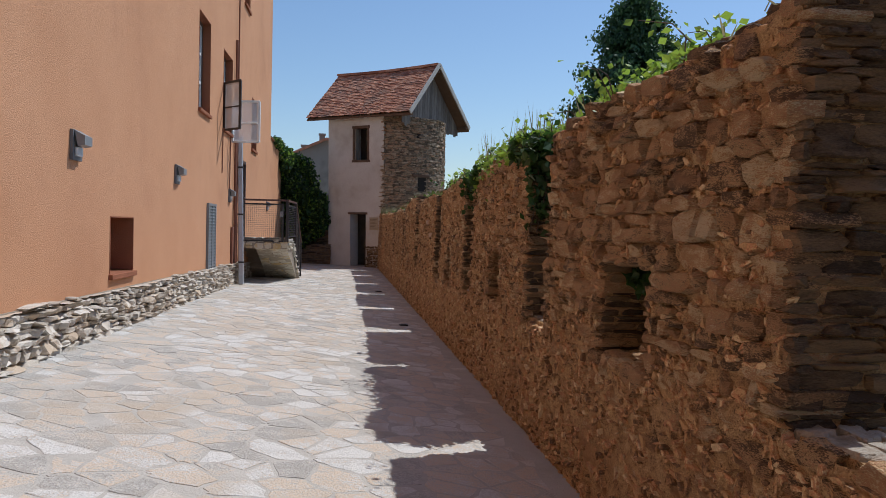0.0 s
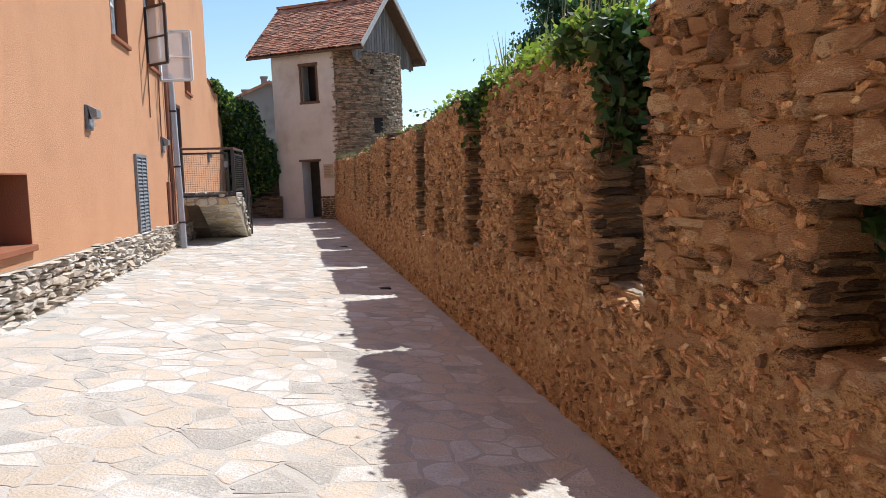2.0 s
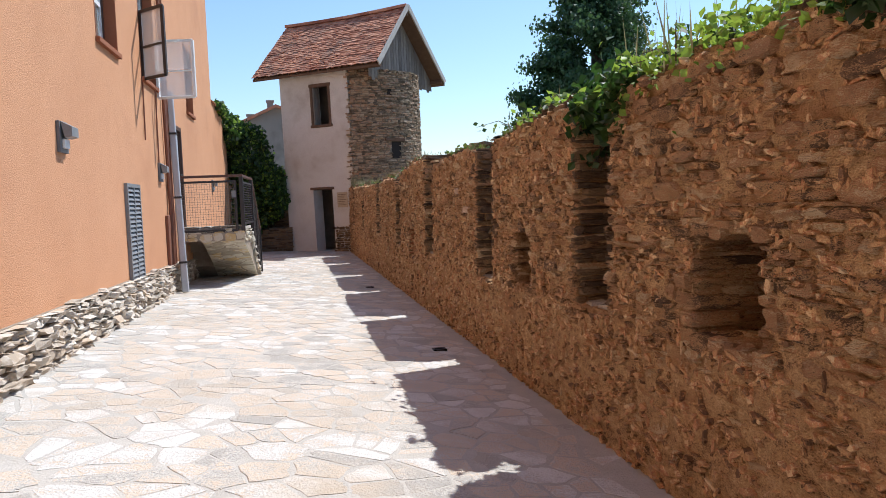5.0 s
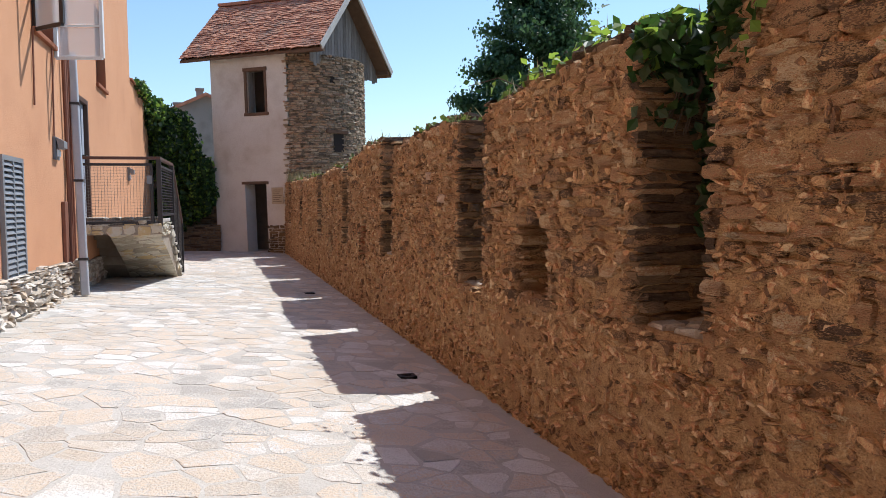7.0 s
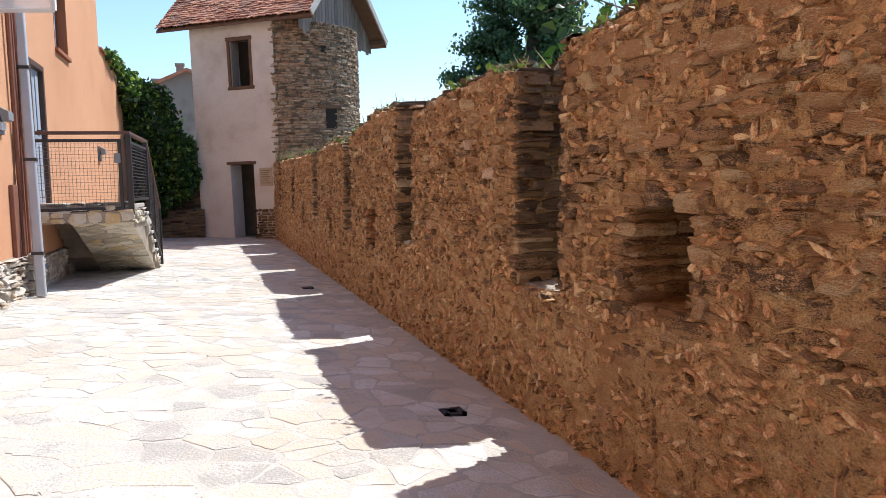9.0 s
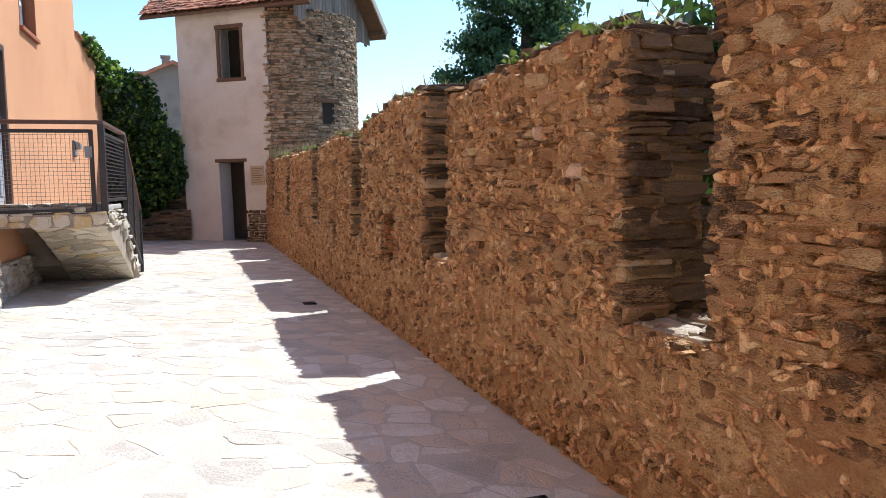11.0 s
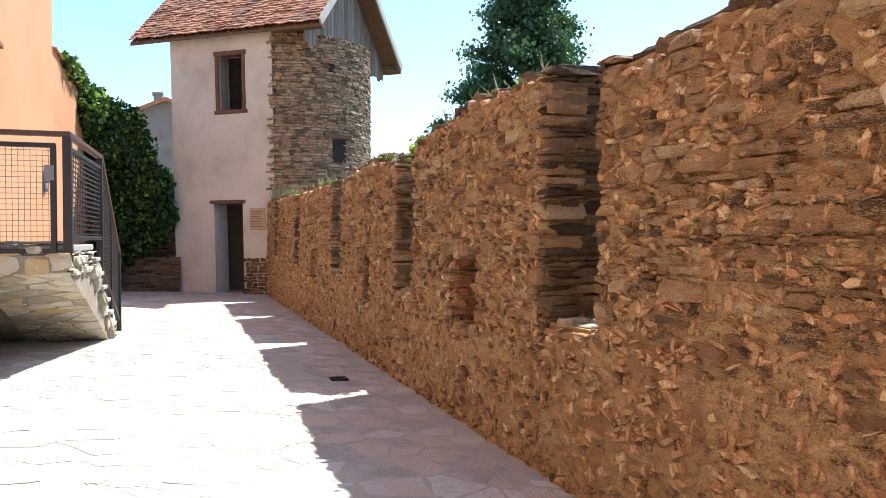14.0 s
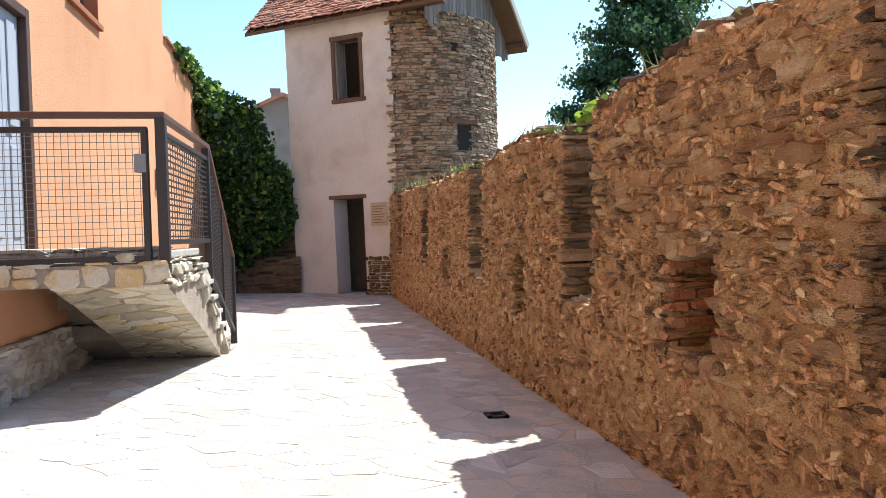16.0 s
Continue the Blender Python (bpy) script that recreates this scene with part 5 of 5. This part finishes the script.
        g.beam(rp(0.02, w, z), rp(1.2, w, z), 0.12, 0.12)
        under(g.ob("purlin", OLD_WOOD), t)
    for k in range(12):
        g = Geo()
        s = 0.2 + (ln - 0.4) * k / 11
        g.beam(rp(s, w_front + 0.02, zf - 0.06), rp(s, w_front + 0.42, zf + 0.36), 0.07, 0.09)
        under(g.ob("rafter_end", OLD_WOOD), t)


build_tower()


# ---- plants on and behind the wall ----
def plant_run(name, spans, size, mat_mix, label, seed, hang=0.0, dens=260):
    r = random.Random(seed)
    o = empty(name, (WALL_X + 0.3, spans[0][0], top_z(spans[0][0])), label, "climbing plant")
    geos = {m: Geo() for m, _ in mat_mix}
    mats = [m for m, s in mat_mix for _ in range(int(s * 10))]
    stem = Geo()
    for y0, y1, h, out in spans:
        n = max(1, int((y1 - y0) * dens))
        for _ in range(n):
            y = r.uniform(y0, y1)
            if not solid(y, 1.9):
                continue
            cl = 0.5 + 0.5 * noise.noise((y * 2.3, seed, 1))
            z = top_z(y) + 0.02 + abs(r.gauss(0, h * 0.5)) * (0.4 + cl)
            x = WALL_X + 0.06 + r.uniform(-out, 0.55)
            if x < WALL_X + 0.05:
                z = top_z(y) - abs(r.gauss(0, hang + 0.05))
            leaves(geos[r.choice(mats)], r, (x, y, z), 2, (0.04, 0.04, 0.03), size, 0.1)
        for _ in range(int((y1 - y0) * 5)):
            y = r.uniform(y0, y1)
            p = Vector((WALL_X + r.uniform(0.05, 0.5), y, top_z(y)))
            q = p + Vector((r.uniform(-0.35, 0.1), r.uniform(-0.4, 0.4), r.uniform(0.1, 0.5) * h * 3))
            stem.tube([p, (p + q) / 2 + Vector((0, 0, 0.08)), q], 0.005, 4, 0.4)
            for s in range(6):
                c = p.lerp(q, s / 5)
                leaves(geos[r.choice(mats)], r, c, 2, (0.04, 0.04, 0.04), size, 0.0)
    for m, g in geos.items():
        if g.v:
            under(tagged(g.ob("foliage", m), kind="stuff"), o)
    under(tagged(stem.ob("stems", BARK), kind="stuff"), o)
    return o


plant_run("vine", [(4.12, 6.72, 0.15, 0.03), (1.2, 3.38, 0.2, -0.16)], 0.055, ((VINE, 0.9), (IVY, 0.1)), "sunlit vine growing along the wall head", 41, 0.08, 500)
plant_run("vine", [(7.6, 9.1, 0.08, 0.02)], 0.065, ((VINE, 0.7), (IVY, 0.3)), "thinner vine and weeds along the wall head", 42, 0.04, 120)
ivy_mass("creeper", [((2.2, 16.6, 2.3), (0.18, 0.28, 0.16), 420)], 0.08, ((VINE, 1.0),), "small bright creeper rising behind the far crenel", 43, category="creeper", stems=([(2.4, 16.6, -0.6), (2.38, 16.6, 1.2), (2.3, 16.6, 2.25)],))


def hanging_ivy(spans, seed, label, dens):
    r = random.Random(seed)
    y0, y1, z0, z1 = spans[0]
    o = empty("hanging_ivy", (WALL_X + 0.2, y1, z1), label, "ivy")
    g, st = Geo(), Geo()
    for y0, y1, z0, z1 in spans:
        for _ in range(int((z1 - z0) * dens)):
            z = z0 + (z1 - z0) * r.random() ** 0.6
            x = WALL_X + r.uniform(0.0, WALL_T)
            y = y1 - abs(r.gauss(0, 0.07)) if r.random() < 0.9 else r.uniform((y0 + y1) / 2, y1)
            leaves(g, r, (x, y, z), 2, (0.03, 0.02, 0.03), 0.085, 0.5)
        for _ in range(5):
            x = WALL_X + r.uniform(0.05, 0.4)
            st.tube([(x, y1 - 0.02, z1), (x + 0.04, y1 - 0.09, (z0 + z1) / 2), (x - 0.03, y1 - 0.04, z0)], 0.008, 5, 0.5)
    under(tagged(g.ob("foliage", IVY), kind="stuff"), o)
    under(st.ob("stem", BARK), o)


hanging_ivy([(3.5, 4.09, 1.75, 2.56)], 51, "dark ivy hanging in the crenel beside the wall", 420)
hanging_ivy([(6.87, 7.39, 1.95, 2.45)], 52, "dark ivy hanging from the wall head in the crenel", 200)
ivy_mass("ivy_clump", [((1.86, 4.42, 2.5), (0.14, 0.4, 0.14), 420), ((1.95, 7.28, 2.38), (0.2, 0.18, 0.13), 240), ((2.0, 6.72, 2.42), (0.25, 0.24, 0.1), 200)], 0.09, ((IVY, 0.85), (VINE, 0.15)),
         "ivy leaves spilling over the wall head", 53)
ivy_mass("ivy_clump", [((1.84, 6.74, 2.3), (0.07, 0.11, 0.2), 170), ((1.85, 6.62, 2.42), (0.09, 0.22, 0.1), 130), ((2.1, 6.88, 2.2), (0.2, 0.1, 0.22), 160)], 0.1, ((IVY, 1.0),),
         "dark ivy hanging over the edge of a crenel", 57)
ivy_mass("ivy_clump", [((2.24, 7.22, 1.75), (0.14, 0.14, 0.62), 800), ((2.34, 7.1, 1.35), (0.1, 0.2, 0.3), 300)], 0.1, ((IVY, 1.0),), "dark ivy climbing the outer edge of the crenel", 59)
ivy_mass("ivy_clump", [((2.02, 1.95, 1.5), (0.12, 0.24, 0.07), 150), ((2.2, 1.8, 1.25), (0.1, 0.27, 0.35), 300)], 0.09, ((IVY, 1.0),), "dark ivy leaves growing through the wall opening", 58)
ivy_mass("shrub", [((2.8, 1.7, 1.2), (0.3, 0.7, 0.9), 3000), ((3.0, 3.8, 1.5), (0.4, 0.7, 1.1), 1800), ((3.0, 7.2, 1.4), (0.45, 0.7, 1.1), 1800), ((3.4, 10.2, 1.3), (0.6, 0.8, 1.5), 1800), ((3.4, 11.3, 1.0), (0.6, 0.8, 1.2), 1000),
                   ((3.3, 5.7, 1.2), (0.5, 0.95, 1.6), 3600), ((3.3, 9.1, 1.2), (0.5, 0.95, 1.6), 3600), ((3.9, 6.2, 1.0), (0.4, 1.05, 1.6), 2200), ((3.9, 9.6, 1.0), (0.4, 0.9, 1.6), 2200)],
         0.12, ((IVY, 0.9), (VINE, 0.1)), "dark leafy shrubs growing outside the town wall", 54, category="shrub")


def grass_tufts():
    r = random.Random(61)
    g = Geo()
    for y0, y1, n, h in ((7.4, 10.8, 120, 0.16), (4.2, 6.7, 160, 0.4), (12.6, 18.5, 220, 0.14), (19.2, 26, 220, 0.2), (25.4, 26.2, 120, 0.35), (0.3, 3.3, 50, 0.12)):
        for _ in range(n):
            y = r.uniform(y0, y1)
            if not solid(y, 1.5):
                continue
            p = Vector((WALL_X + r.uniform(0.03, 0.6), y, top_z(y)))
            t = p + Vector((r.gauss(0, 0.06), r.gauss(0, 0.06), h * r.uniform(0.4, 1.2)))
            w = Vector((r.uniform(-1, 1), r.uniform(-1, 1), 0)).normalized() * 0.006
            g.add([p - w, p + w, (p + t) / 2 + w * 0.8, t, (p + t) / 2 - w * 0.8], [(0, 1, 2, 4), (4, 2, 3)])
    tagged(g.ob("dry_grass", DRY_GRASS), "wispy dry grass stalks on the wall head", "grass", kind="stuff")
    m = Geo()
    for _ in range(520):
        y = r.uniform(7.4, 25.5)
        if solid(y, 1.5) and noise.noise((y * 1.1, 9, 2)) > 0.05:
            leaves(m, r, (WALL_X + r.uniform(0.05, 0.3), y, top_z(y) + 0.03), 4, (0.05, 0.06, 0.012), 0.05)
    tagged(m.ob("moss", MOSS), "green moss cushions on the wall head", "moss", kind="stuff")


grass_tufts()


def conifer(at, height, width, seed, label, n=9000, lean=1.0):
    r = random.Random(seed)
    t = empty("conifer_tree", at, label, "tree")
    g = Geo()
    g.tube([at, (at[0] + 0.1, at[1], at[2] + height * 0.5), (at[0], at[1], at[2] + height * 0.96)], width * 0.06, 8, 0.15)
    limbs = []
    for k in range(130):
        h = 0.1 + 0.88 * k / 130
        a = r.uniform(0, 6.28)
        prof = (1 - h) ** 0.66 * (0.88 + 0.3 * noise.noise((h * 9, seed, a)))
        rad = width / 2 * prof * r.uniform(0.8, 1.03)
        p = Vector((at[0], at[1], at[2] + height * h))
        q = p + Vector((math.cos(a) * rad, math.sin(a) * rad, rad * 0.3))
        limbs.append((p, q, rad))
        g.tube([p, p.lerp(q, 0.6) + Vector((0, 0, 0.1)), q], 0.04 * (1 - h) + 0.015, 5, 0.3)
    under(g.ob("trunk", BARK), t)
    g = Geo()
    for _ in range(n):
        p, q, rad = limbs[int(r.random() ** 1.25 * len(limbs))]
        s = 0.3 + 0.75 * r.random() ** 0.7
        w = 0.22 + 0.42 * s
        c = p.lerp(q, s) + Vector((r.gauss(0, w), r.gauss(0, w), r.gauss(0, w * 0.6) - 0.1))
        leaves(g, r, c, 1, (0.08, 0.08, 0.1), 0.34, -0.5)
    under(tagged(g.ob("crown", CONIFER), kind="stuff"), t)


conifer((29.7, 71.4, -0.6), 26.1, 21.5, 71, "tall dark green conifer beyond the town wall", 90000)


def broad_tree(at, height, width, seed, label, n=7000):
    r = random.Random(seed)
    t = empty("leafy_tree", at, label, "tree")
    g = Geo()
    top = Vector((at[0], at[1], at[2] + height * 0.55))
    g.tube([at, (at[0] + 0.1, at[1] + 0.1, at[2] + height * 0.3), top], 0.22, 10, 0.5)
    tips = []
    for k in range(34):
        a, e = r.uniform(0, 6.28), r.uniform(-0.35, 1.3)
        rad = width / 2 * r.uniform(0.55, 1.0)
        q = Vector((at[0], at[1], at[2] + height * 0.62)) + Vector((math.cos(a) * math.cos(e) * rad, math.sin(a) * math.cos(e) * rad, math.sin(e) * height * 0.36))
        b = Vector(at) + Vector((0, 0, height * r.uniform(0.3, 0.55)))
        g.tube([b, b.lerp(q, 0.5) + Vector((0, 0, 0.2)), q], 0.06, 5, 0.25)
        tips.append((b, q))
    under(g.ob("trunk", BARK), t)
    g = Geo()
    for _ in range(n):
        b, q = r.choice(tips)
        c = b.lerp(q, r.uniform(0.55, 1.08)) + Vector((r.gauss(0, 0.3), r.gauss(0, 0.3), r.gauss(0, 0.25)))
        leaves(g, r, c, 1, (0.02, 0.02, 0.02), 0.15, 0.1)
    under(tagged(g.ob("crown", IVY), kind="stuff"), t)


broad_tree((4.7, 12.5, -0.6), 3.9, 2.8, 81, "leafy dark tree standing outside the wall", 9000)


# ---- small things in the yard ----
def drain(x, y, w=0.17):
    z = ground_z(x, y) + 0.006
    d = empty("drain_grate", (x, y, z), "dark cast-iron drain grate set in the paving", "drain", group="drain grates along the wall")
    g = Geo()
    for p in ((x - w / 2, x + w / 2, y - w / 2, y - w / 2 + 0.03), (x - w / 2, x + w / 2, y + w / 2 - 0.03, y + w / 2), (x - w / 2, x - w / 2 + 0.03, y - w / 2, y + w / 2), (x + w / 2 - 0.03, x + w / 2, y - w / 2, y + w / 2)):
        g.box((p[0], p[2], z - 0.03), (p[1], p[3], z + 0.012))
    under(g.ob("frame", IRON), d)
    for k in range(7):
        g = Geo()
        u = x - w / 2 + 0.05 + k * (w - 0.1) / 6
        g.box((u - 0.008, y - w / 2 + 0.03, z - 0.02), (u + 0.008, y + w / 2 - 0.03, z + 0.008))
        under(g.ob("bar", IRON), d)
    # thin black plate below the bars paints in the darkness of the drain
    g = Geo()
    g.box((x - w / 2 + 0.01, y - w / 2 + 0.01, z - 0.02), (x + w / 2 - 0.01, y + w / 2 - 0.01, z - 0.012))
    under(g.ob("shaft", UNLIT_BLACK), d)


drain(1.28, 10.17, 0.14)
drain(1.21, 16.3, 0.15)

# ---- paving stones ----
build_paving(YARD)
